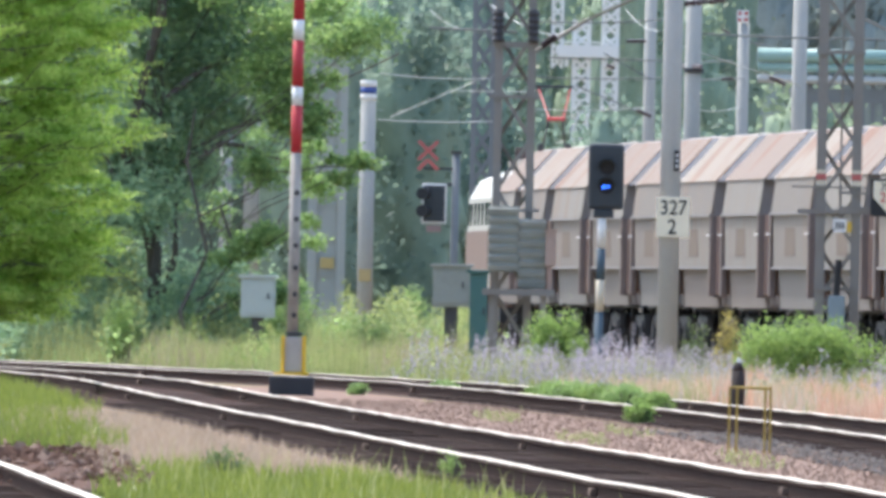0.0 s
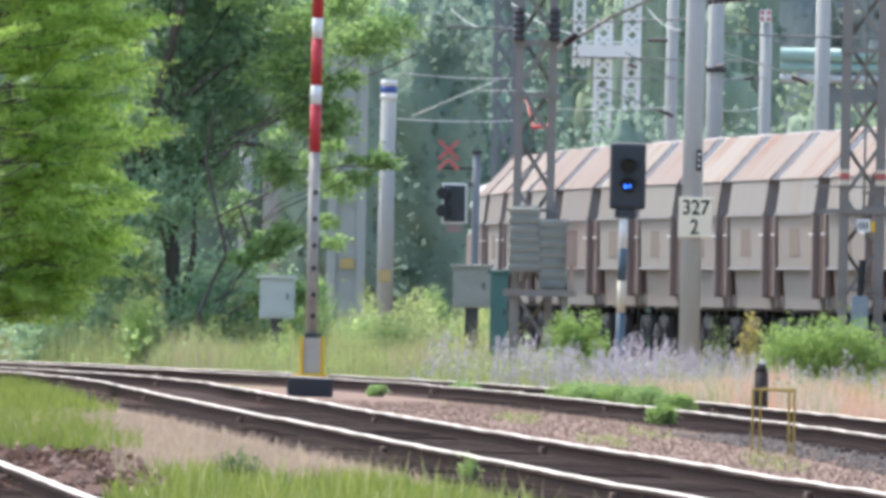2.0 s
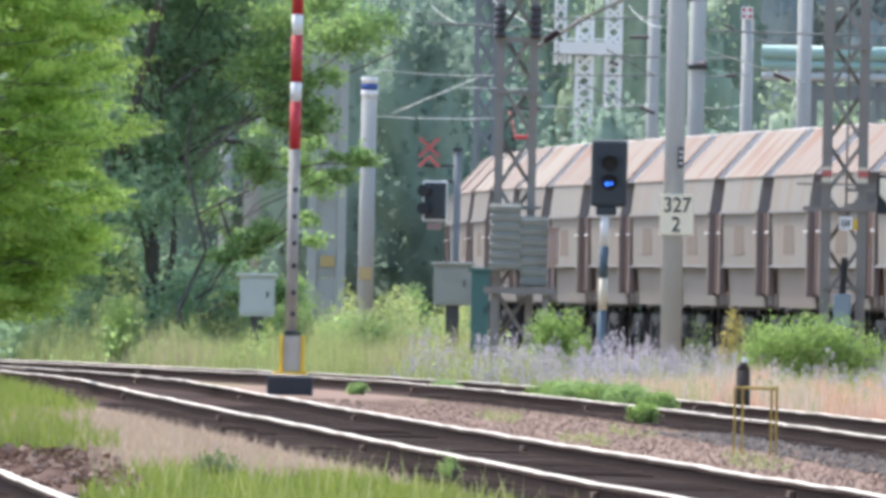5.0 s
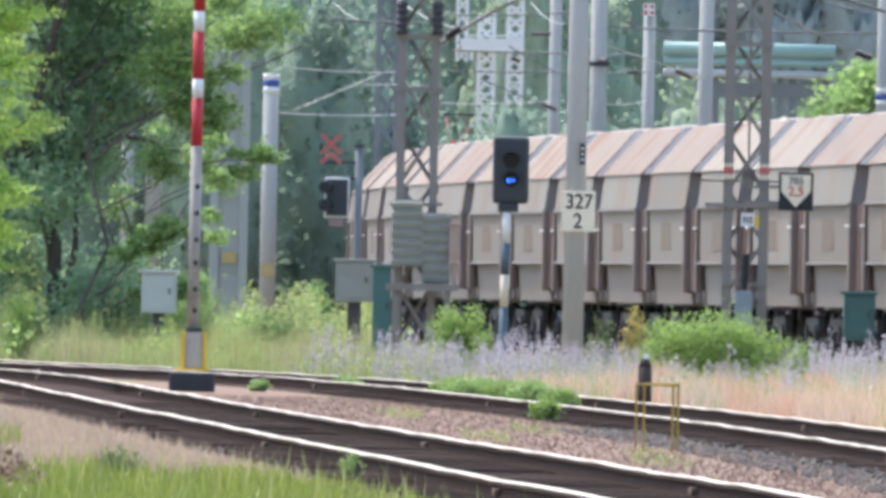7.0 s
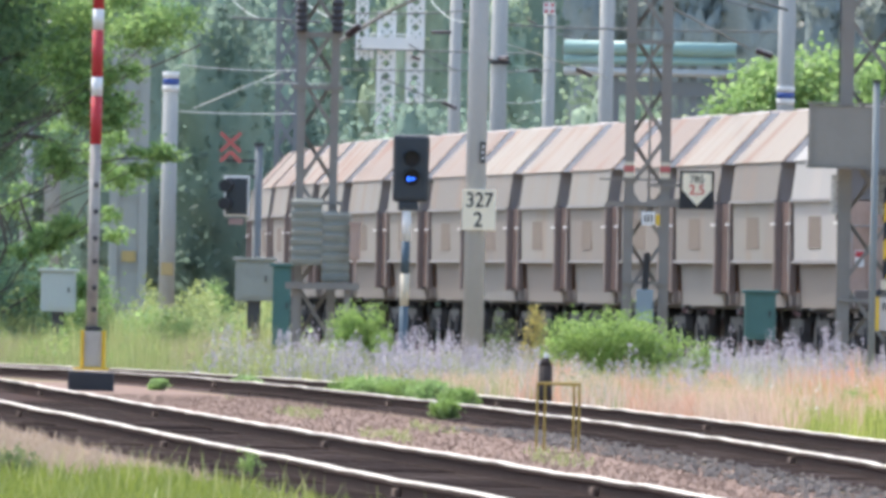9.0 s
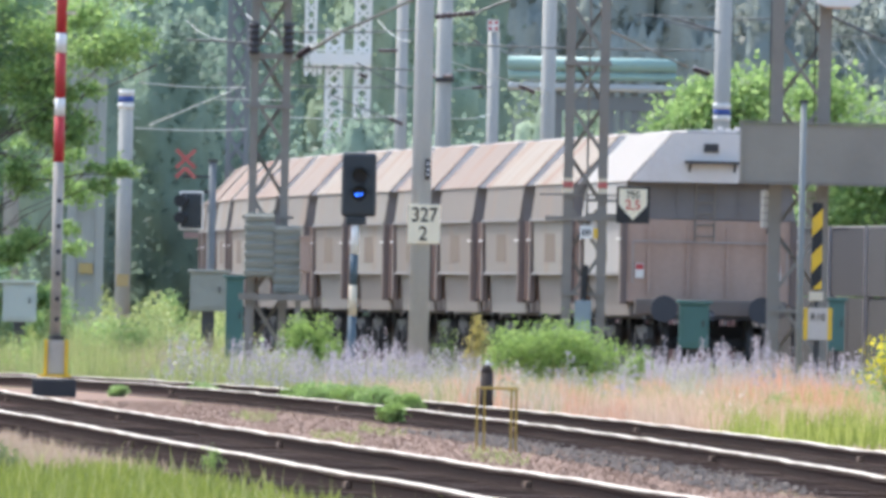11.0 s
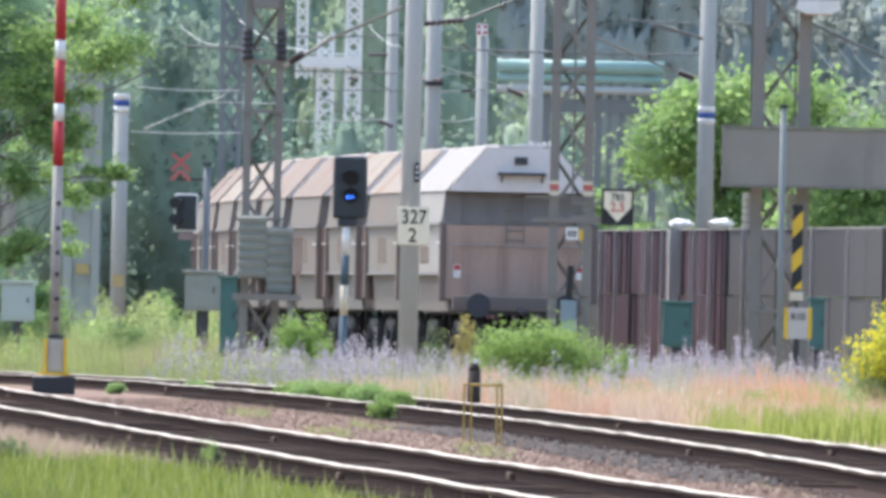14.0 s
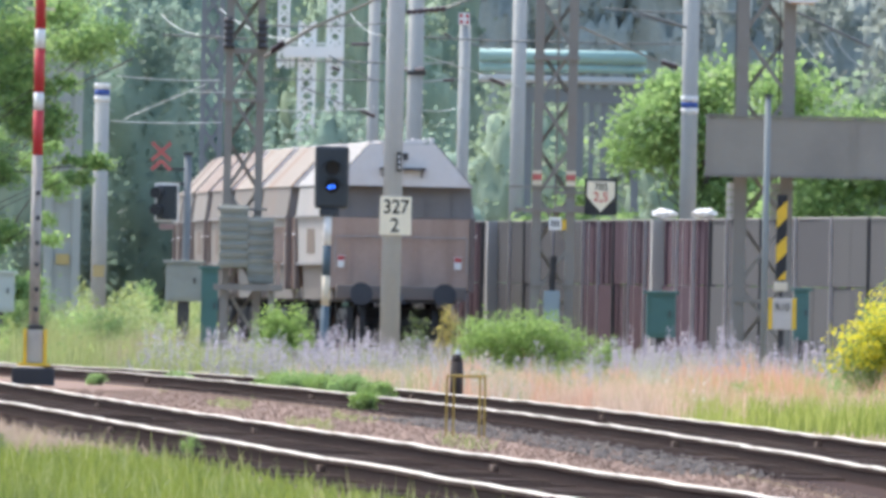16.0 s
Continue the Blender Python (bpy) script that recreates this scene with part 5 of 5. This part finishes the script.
def woodland(name, y0, y1, x0, x1, low, high, n, leaves, size, material, seed, label):
    r = np.random.default_rng(seed)
    pts, verts, faces = [], [], []
    leaves = int(leaves * 0.7)
    for k in range(n):
        cx, cy, top = r.uniform(x0, x1), r.uniform(y0, y1), r.uniform(low, high)
        wide_ = r.uniform(1.2, 2.2)
        g = max(10, leaves // 12)
        h = r.uniform(0, 1, g)
        rad = wide_ * np.sqrt(np.clip(1.15 - h, 0, 1)) + 0.2
        ang = r.uniform(0, 2 * np.pi, g)
        q = r.uniform(0.7, 1.05, g)
        c = np.stack([cx + np.cos(ang) * rad * q, cy + np.sin(ang) * rad * q, h * top], 1)
        pick = r.integers(0, g, leaves)
        pts.append(c[pick] + r.normal(size=(leaves, 3)) * np.array([0.42, 0.42, 0.36]))
        # the deep, lumpy body of the crown
        grow = np.array([1 + 0.34 * noise.noise(Vector((v[0] * 2.2 + k, v[1] * 2.2, v[2] * top * 0.45))) + 0.2 * noise.noise(Vector((v[0] * 6 + k, v[1] * 6, v[2] * top * 1.2)))
                         for v in BALL_V])[:, None]
        body = BALL_V * grow * np.array([wide_ * 0.96, wide_ * 0.96, top * 0.47]) + np.array([cx, cy, top * 0.43])
        faces.append(BALL_F + len(verts) * len(BALL_V))
        verts.append(body)
    ob = tagged(cards(name, np.concatenate(pts), size, 0.7, material, r), label, "woodland", kind="stuff")
    flat = np.empty(len(ob.data.vertices) * 3)
    ob.data.vertices.foreach_get("co", flat)
    leaf_v = flat.reshape(-1, 3)
    leaf_f = np.arange(len(leaf_v)).reshape(-1, 4).tolist()
    deep_f = (np.concatenate(faces) + len(leaf_v)).tolist()
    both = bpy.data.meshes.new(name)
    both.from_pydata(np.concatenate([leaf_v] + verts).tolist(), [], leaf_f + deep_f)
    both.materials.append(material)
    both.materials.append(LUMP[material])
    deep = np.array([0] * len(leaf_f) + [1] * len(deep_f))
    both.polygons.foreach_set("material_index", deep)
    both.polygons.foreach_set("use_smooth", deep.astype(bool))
    ob.data = both
    return ob


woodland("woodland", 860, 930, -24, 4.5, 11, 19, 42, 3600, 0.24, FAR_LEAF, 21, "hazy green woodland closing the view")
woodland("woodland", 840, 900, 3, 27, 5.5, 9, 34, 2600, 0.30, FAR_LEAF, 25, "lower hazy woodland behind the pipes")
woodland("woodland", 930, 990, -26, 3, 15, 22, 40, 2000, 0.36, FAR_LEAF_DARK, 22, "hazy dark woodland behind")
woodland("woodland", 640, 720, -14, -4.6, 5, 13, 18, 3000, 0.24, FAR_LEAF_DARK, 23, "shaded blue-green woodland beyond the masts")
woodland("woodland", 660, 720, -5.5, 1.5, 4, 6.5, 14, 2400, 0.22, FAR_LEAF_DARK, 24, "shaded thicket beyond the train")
woodland("woodland", 1090, 1180, 2, 36, 14, 21, 60, 2600, 0.42, HILL_LEAF, 26, "far woodland tinted blue-grey for haze on the hillside")
hill = bmesh.new()
bmesh.ops.create_grid(hill, x_segments=60, y_segments=20, size=1, matrix=Matrix.Translation((0, 2400, 0)) @ Matrix.Diagonal((900, 1200, 1, 1)))
for v in hill.verts:
    k = min(1, max(0, (v.co.y - 1200) / 500))
    v.co.z = -6 + 130 * k * k * (3 - 2 * k) + 9 * noise.noise(v.co * 0.006)
# A bluish haze tint is part of the hill's colour.
tagged(part("hillside", hill, mat("hazed_wooded_hill", (0.125, 0.165, 0.165), 0.95, vary=0.4, scale=0.02, bump=0.5), None),
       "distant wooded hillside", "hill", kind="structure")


# ---------------------------------------------------------------- bushes, weeds and grass
def bush(x, y, w, h, count, size, material, label, seed, z=GROUND, flowers=None):
    r = np.random.default_rng(seed)
    t = thing("bush", x, y, z, label, "bush", "bushes in the weeds")
    bm = bmesh.new()
    for k in range(9):
        a = r.uniform(-1, 1)
        limb(bm, (a * w * 0.15, 0, -0.05), (a * w * 0.42, r.uniform(-.3, .3), h * r.uniform(0.5, 0.85)), 0.012, 0.004, r, 3)
    part("branchwork", bm, BARK, t)
    g = 60
    u = r.normal(size=(g, 3))
    u /= np.linalg.norm(u, axis=1)[:, None]
    c = u * r.uniform(0.3, 1, g)[:, None] * np.array([w / 2, w / 2, h / 2]) + np.array([0, 0, h * 0.5])
    count, size = int(count * 2.2), size * 0.66
    p = c[r.integers(0, g, count)] + r.normal(size=(count, 3)) * np.array([w * .085, w * .085, h * .085])
    p[:, 2] = np.maximum(p[:, 2], 0)
    cards("foliage", p, size, 0.55, material, r, t)
    if flowers:
        top = p[p[:, 2] > h * 0.35][:: 2]
        cards("blossom", top + r.normal(size=top.shape) * 0.05 + np.array([0, -0.1, 0.05]), 0.05, 0.9, flowers, r, t)
    return t


bush(2.5, 372, 1.85, 1.22, 5200, 0.085, BUSH_LEAF, "rounded bright green bush in front of the line", 31)
bush(-1.28, 384, 0.85, 1.28, 2400, 0.085, BUSH_LEAF, "small bright green bush among lilac flowers", 32)
bush(-0.82, 382, 0.35, 0.9, 700, 0.07, BUSH_LEAF, "thin green bush among lilac flowers", 33)
bush(3.75, 374, 0.5, 0.85, 700, 0.07, BUSH_LEAF, "straggling green bush beside the larger one", 34)
bush(1.35, 376, 0.55, 1.15, 900, 0.07, leaf_mat("ochre_leaf", (0.30, 0.27, 0.08), (0.48, 0.42, 0.16)), "ochre flowering weed clump", 35)
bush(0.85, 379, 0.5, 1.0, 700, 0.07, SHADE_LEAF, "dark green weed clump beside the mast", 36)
bush(6.5, 300, 1.25, 1.5, 4200, 0.06, BUSH_LEAF, "tall bush covered in yellow blossom", 37, flowers=YELLOW_FLOWER)
bush(-10.4, 520, 0.9, 1.0, 1500, 0.08, BUSH_LEAF, "round green bush at the edge of the track", 38)
bush(-9.6, 510, 0.5, 0.7, 500, 0.07, BUSH_LEAF, "low green bush at the edge of the track", 39)
bush(-4.2, 480, 0.95, 1.4, 2600, 0.09, RIGHT_LEAF, "bright green bush below the concrete masts", 40)
bush(-8.6, 440, 1.2, 0.8, 1600, 0.10, EDGE_LEAF, "low leafy bush under the dark tree", 41)
bush(-5.6, 440, 2.4, 1.0, 2600, 0.11, EDGE_LEAF, "low leafy undergrowth below the trees", 42)
# Shade below the trees is put into the leaf colour of these two.
bush(-10.7, 440, 2.8, 2.3, 4200, 0.15, SHADE_LEAF, "undergrowth with tree shade put into its leaf colour", 46)
bush(-12.6, 436, 2.6, 2.8, 3600, 0.15, SHADE_LEAF, "undergrowth with tree shade put into its leaf colour", 47)
bush(-8.53, 425, 0.62, 1.2, 1300, 0.07, BUSH_LEAF, "small round green bush in the tall grass", 43)
bush(-5.9, 431, 1.3, 1.55, 2200, 0.09, RIGHT_LEAF, "fresh green sapling bush below the dark tree", 44)
bush(-4.4, 428, 1.1, 0.95, 1400, 0.08, RIGHT_LEAF, "low fresh green bush in the tall grass", 45)
for x, y, w, h, s in ((far_line(339) + 0.3, 339, 0.55, 0.26, 51), (far_line(332) + 0.25, 332, 0.6, 0.30, 52), (far_line(325) + 0.3, 325, 0.65, 0.3, 57),
                      (far_line(318) + 0.25, 318, 0.6, 0.32, 58), (far_line(311) + 0.3, 311, 0.5, 0.26, 59), (0.07, 280, 0.34, 0.24, 53), (-3.75, 346, 0.3, 0.16, 54),
                      (4.75, 285, 1.0, 0.42, 55), (5.5, 292, 0.9, 0.5, 60), (6.3, 280, 1.2, 0.35, 61), (far_line(352) - 0.4, 352, 0.4, 0.2, 56)):
    bush(x, y, w, h, 900, 0.06, BUSH_LEAF if s % 2 else RIGHT_LEAF, "low green weed cushion beside the rails", s)

rng = np.random.default_rng(77)


def field(n, x0, x1, y0, y1, keep=None):
    x, y = rng.uniform(x0, x1, n), rng.uniform(y0, y1, n)
    if keep is not None:
        ok = keep(x, y)
        x, y = x[ok], y[ok]
    return x, y


def left_of_near(x, y):
    return x < 8.17 - 0.0473 * y + 1.16e-5 * y * y - 1.75


def beyond_far(x, y):
    return (x > 4.77 + 0.0168 * y - 1.04e-4 * y * y - np.maximum(0, y - 345) ** 2 * 0.0006 + 0.95) & ~((np.abs(x - 1.26) < 0.3) & (y > 292) & (y < 312.2))


def wob(x, y):
    """A slow wave over the ground, for ragged edges."""
    return np.sin(1.9 * x + 0.11 * y) + 0.6 * np.sin(4.3 * x - 0.23 * y + 1) + 0.4 * np.sin(9.1 * x + 0.5 * y)


# grass in front of the nearer track: a bright near belt, a tan patch, and a lush left belt
def front(x, y):
    return left_of_near(x, y) & (x > 3.5 - 0.04344 * y)


def bare_earth(x, y):
    """Ground dug bare beside the curve, running down to the third track."""
    return (y > 166 + 2 * wob(x, y)) & (y < 222 + 3 * wob(y * 0.3, x)) & (x < -3.80 - (y - 187) * 0.031 + 0.16 * wob(y * 0.25, x))


def tan_patch(x, y):
    return ~bare_earth(x, y) & (y > 180 + 5 * wob(x, y)) & (y < 262) & (x < -0.025 * (y - 183) - 0.9 + 0.3 * wob(y * 0.1, x)) & (x > -4.6 - (y - 190) * 0.035 + 0.2 * wob(y * 0.2, x))


x, y = field(190000, -9, 4, 110, 330, front)
near = (y < 180 + 5 * wob(x, y)) & ~bare_earth(x, y)
blades("grass", x[near], y[near], 0.05, 0.2, 0.016, GRASS_GREEN, rng, label="bright green grass before the tracks", lean=0.32)
edge = near & (rng.uniform(0, 1, len(x)) < 0.05)
blades("grass", x[edge], y[edge], 0.18, 0.36, 0.007, GRASS_PALE, rng, label="thin pale seed stalks above the grass", lean=0.2)
patch = ~near & tan_patch(x, y)
blades("dry_grass", x[patch], y[patch], 0.05, 0.2, 0.011, GRASS_TAN, rng, label="pale tan dry grass patch", lean=0.35)
rest = ~near & ~patch & ~bare_earth(x, y) & (y < 262) & (x > -0.025 * (y - 183) - 1.4)
blades("grass", x[rest], y[rest], 0.02, 0.08, 0.016, GRASS_PALE, rng, label="short pale grass beside the track")
x, y = field(70000, -13, -3.6, 205, 345, lambda x, y: left_of_near(x, y) & (x > 3.7 - 0.04344 * y) & (x < -4.9 - (y - 230) * 0.026 + 0.3 * wob(x, y)))
blades("grass", x, y, 0.08, 0.27, 0.018, GRASS_GREEN, rng, label="lush green grass beside the curve", lean=0.3)
bush(-2.86, 176.5, 0.3, 0.28, 260, 0.05, SHADE_LEAF, "small dark green plant in the dry grass", 71)
bush(-1.35, 186, 0.2, 0.22, 160, 0.04, BUSH_LEAF, "small green plant at the edge of the grass", 72)
def between_tracks(x, y):
    return ~beyond_far(x + 2.9, y) & (x > 8.17 - 0.0473 * y + 1.16e-5 * y * y + 1.9) & (wob(x * 0.7, y * 0.3) > 1.25)


x, y = field(26000, -6, 5, 205, 335, between_tracks)
blades("sparse_weeds", x, y, 0.02, 0.09, 0.012, GRASS_PALE, rng, label="sparse weeds in the gravel between the tracks", lean=0.4)
# a low heap of dark earth with stones in it
EARTH = mat("dark_dug_earth", (0.088, 0.052, 0.040), 0.95, vary=0.5, scale=3)
heap = thing("earth_heap", 0, 0, GROUND, "low heap of dark brown dug earth beside the track", "earth heap")
bm = bmesh.new()
rows = []
for y in np.arange(164, 226, 0.5):
    edge = -3.80 - (y - 187) * 0.031
    row = []
    for k in range(29):
        s = k / 28
        x = edge - 0.1 - 2.3 * s
        rise = math.sin(math.pi * min(1, 2.2 * s)) if s < 0.23 else math.cos((s - 0.23) / 0.77 * math.pi / 2)
        rise *= min(1, (y - 164) / 6, (225.5 - y) / 6)
        bump = 0.75 + 0.5 * float(wob(x * 3, y * 0.9)) * 0.5 + random.uniform(-.25, .25)
        row.append(bm.verts.new((x, y, -0.02 + 0.10 * max(0, rise) * bump)))
    rows.append(row)
for p, q in zip(rows, rows[1:]):
    for k in range(28):
        bm.faces.new((p[k + 1], p[k], q[k], q[k + 1]))
part("earth", bm, EARTH, heap)


def heap_place(i):
    y = rng.uniform(168, 223)
    return -3.72 - (y - 187) * 0.031 - rng.uniform(0, 1.9) ** 1.3, y


stones("broken_stones", 1900, heap_place, 0.028, "dark brown broken stones on the dug earth", DIRT_STONE, lift=0.06)
stones("pale_stones", 160, heap_place, 0.04, "scattered pale stones on the dug earth", STONE, lift=0.08)


# the meadow between the siding and the main line, in bands
def weed_cover(n, x0, x1, y0, y1, high, size, material, label, seed, keep):
    """Low leafy growth: small leaves heaped in uneven tufts."""
    r = np.random.default_rng(seed)
    x, y = r.uniform(x0, x1, n), r.uniform(y0, y1, n)
    ok = beyond_far(x, y) & keep(x, y)
    x, y = x[ok], y[ok]
    wave = np.array([noise.noise(Vector((a * 1.1, b * 0.06, seed))) + 0.5 * noise.noise(Vector((a * 3.5, b * 0.2, seed))) for a, b in zip(x, y)])
    top = high * np.clip(0.35 + 0.9 * wave, 0.08, 1.2)
    p = np.stack([x, y, GROUND + top * r.uniform(0, 1, len(x)) ** 0.7], 1)
    return tagged(cards("weed_leaves", p, size, 0.5, material, r), label, "weeds", kind="stuff")


def meadow(name, n, x0, x1, y0, y1, low, high, width, material, label, keep=None, rough=0.0):
    x, y = field(n, x0, x1, y0, y1, lambda a, b: beyond_far(a, b) & (keep(a, b) if keep else True))
    wave = np.array([noise.noise(Vector((a * 0.9, b * 0.05, 3.0))) for a, b in zip(x, y)])
    ok = wave > rng.uniform(-0.6, 0.25, len(x))
    if rough:
        crest = np.array([noise.noise(Vector((a * 1.3, b * 0.09, 11.0))) + 0.6 * noise.noise(Vector((a * 4.0, b * 0.3, 5.0))) for a, b in zip(x[ok], y[ok])])
        low, high = low * np.clip(0.75 + rough * crest, 0.25, 1.4), high * np.clip(0.75 + rough * crest, 0.3, 1.4)
    return blades(name, x[ok], y[ok], low, high, width, material, rng, label=label, category="weeds", lean=0.16)


def left_side(x, y):
    return x < -1.5 - (y - 380) * 0.012


meadow("dry_grass", 110000, -3.0, 9, 262, 350, 0.10, 0.42, 0.014, GRASS_DRY, "pinkish dry grass in the meadow", lambda x, y: x > -2.5 + (350 - y) * 0.02)
meadow("dry_grass", 110000, -1.0, 9, 268, 352, 0.2, 0.6, 0.012, leaf_mat("rusty_grass", (0.53, 0.275, 0.18), (0.72, 0.455, 0.33), 0.4), "tufts of reddish seeding grass",
       lambda x, y: (wob(x * 0.75 + 0.7, y * 0.16) > -0.1) & (x > 1.2 + 0.4 * np.sin(y * 0.4)), rough=0.8)
meadow("weeds", 30000, -2.5, 9, 290, 350, 0.2, 0.62, 0.012, leaf_mat("grey_stalk", (0.36, 0.36, 0.30), (0.55, 0.54, 0.46), 0.4), "tall grey-green stalks in the dry meadow",
       lambda x, y: wob(x * 1.1 + 2.1, y * 0.21) > -0.1 + 0.1 * x, rough=0.9)
meadow("weeds", 60000, -12, 9, 300, 420, 0.15, 0.45, 0.014, GRASS_PALE, "pale green meadow grass")
meadow("weeds", 60000, -14, -1.5, 350, 520, 0.2, 0.65, 0.016, GRASS_PALE, "pale green tall grass below the trees", left_side)
meadow("weeds", 30000, 3.4, 8, 246, 312, 0.15, 0.5, 0.014, leaf_mat("yellow_green_grass", (0.25, 0.30, 0.06), (0.44, 0.48, 0.13), 0.45), "yellow-green grass tufts beside the siding",
       lambda x, y: x > 3.75 + (y - 255) * 0.011 + 0.3 * np.sin(y * 0.37) + 0.2 * np.sin(y * 0.91), rough=0.8)
meadow("weeds", 16000, 3.6, 9, 240, 320, 0.12, 0.4, 0.016, GRASS_GREEN, "green grass by the siding", lambda x, y: x > 4.7 + 0.5 * np.sin(y * 0.31) + 0.3 * np.sin(y * 0.83))
weed_cover(60000, -15, -1.0, 370, 560, 1.0, 0.09, leaf_mat("pale_weed_leaf", (0.19, 0.27, 0.08), (0.38, 0.45, 0.17)), "pale green leafy weeds below the trees", 61, left_side)
weed_cover(30000, -14, -1.0, 420, 560, 1.3, 0.11, EDGE_LEAF, "green leafy weeds below the trees", 62, left_side)
weed_cover(26000, -4, 9, 320, 400, 0.55, 0.06, leaf_mat("grey_weed_leaf", (0.22, 0.25, 0.16), (0.38, 0.40, 0.29)), "grey-green meadow weeds", 63, lambda x, y: x > -4)
weed_cover(26000, -4, 9, 275, 345, 0.32, 0.05, GRASS_DRY, "dry pinkish meadow weeds", 64, lambda x, y: x > -1.5)


weed_cover(42000, -9.0, -2.7, 426, 462, 1.8, 0.085, leaf_mat("tall_weed_leaf", (0.22, 0.285, 0.10), (0.38, 0.45, 0.19)), "tall pale green weeds before the masts", 68, left_side)
meadow("tall_grass", 34000, -12.5, -2.6, 388, 452, 0.4, 1.05, 0.012, GRASS_PALE, "tall pale seeding grass below the trees", left_side, rough=0.9)
meadow("tall_grass", 22000, -12.5, -2.6, 385, 440, 0.35, 0.9, 0.012, GRASS_TAN, "tall dry stalks among the pale grass",
       lambda x, y: left_side(x, y) & (np.sin(x * 1.7 + 0.05 * y) + 0.6 * np.sin(x * 4.1 - 0.2 * y) > 0.1), rough=0.9)
weed_cover(26000, -12.5, -3.0, 392, 450, 1.15, 0.075, BUSH_LEAF, "green leafy weeds among the tall grass", 67,
           lambda x, y: left_side(x, y) & (np.sin(x * 1.1 + 2.0) + 0.7 * np.sin(x * 2.9 + 0.1 * y) > 0.25))
meadow("weeds", 26000, -1.5, 9, 268, 345, 0.12, 0.42, 0.014, GRASS_PALE, "green grass tufts in the dry meadow",
       lambda x, y: wob(x * 0.6, y * 0.35) > 0.75)
weed_cover(22000, -2.5, 3.0, 262, 335, 0.05, 0.03, GRASS_PALE, "low pale weeds along the siding", 66, lambda x, y: wob(x * 0.8, y * 0.4) > 0.5)


def flower_spikes(n, keep, low, high, seed, material, label, dots=40, x0=-3.6, x1=8.5, y0=338, y1=400):
    r = np.random.default_rng(seed)
    x, y = r.uniform(x0, x1, n), r.uniform(y0, y1, n)
    ok = beyond_far(x, y) & keep(x, y)
    mask = np.array([noise.noise(Vector((a * 0.8, b * 0.05, seed))) for a, b in zip(x, y)])
    ok &= mask > r.uniform(-0.5, 0.3, n)
    x, y = x[ok], y[ok]
    h = r.uniform(low * 0.7, high, len(x)) * (0.75 + 0.7 * np.array([noise.noise(Vector((a * 1.5, b * 0.1, 9))) for a, b in zip(x, y)]))
    blades("flower_stalks", x, y, low * 0.75, high * 0.75, 0.02, GRASS_PALE, r, label="grey-green stalks of flowering weeds", category="weeds", lean=0.05)
    f = r.uniform(0.3, 1.0, (len(x), dots))
    p = np.stack([x[:, None] + r.normal(0, 0.022, f.shape), y[:, None] + r.normal(0, 0.02, f.shape), GROUND + h[:, None] * f], 2).reshape(-1, 3)
    return tagged(cards("flower_spikes", p, 0.034, 0.8, material, r), label, "flowers", kind="stuff")


flower_spikes(4200, lambda x, y: (x < 1.4) | (x > 3.7), 0.55, 0.95, 81, FLOWER, "hazy lilac flower spikes in the meadow")
flower_spikes(1500, lambda x, y: (x > 1.0) & (x < 4.5), 0.4, 0.8, 82, FLOWER, "scattered lilac flower spikes")
flower_spikes(3200, lambda x, y: wob(x * 0.9 + 1, y * 0.2) > 0.1 + 0.25 * x, 0.35, 0.72, 84, FLOWER, "lilac flower spikes scattered in the dry meadow", dots=30, x0=-3.6, y0=300, y1=352)
flower_spikes(120, lambda x, y: x > 0, 0.3, 0.7, 83, WHITE_FLOWER, "scattered white flowers", dots=10, y0=262)


# ---------------------------------------------------------------- what moves
def motions():
    # way run by the train, in metres: nearly even, a little quicker towards the middle
    gain = (0, 0, .05, .17, .25, .33, .41, .50, .61, .78, .97, 1.03, 1.01, 1, 1, 1, 1)
    way = [(k, SPEED * (k - 1) + PITCH * g) for k, g in enumerate(gain)]
    for j, w in wagons:
        walk(w, [(t, ride(s - j * PITCH - BODY / 2)) for t, s in way])
    walk(loco, [(t, ride(s - FIRST * PITCH + 1.6 + 8.3)) for t, s in way])


motions()
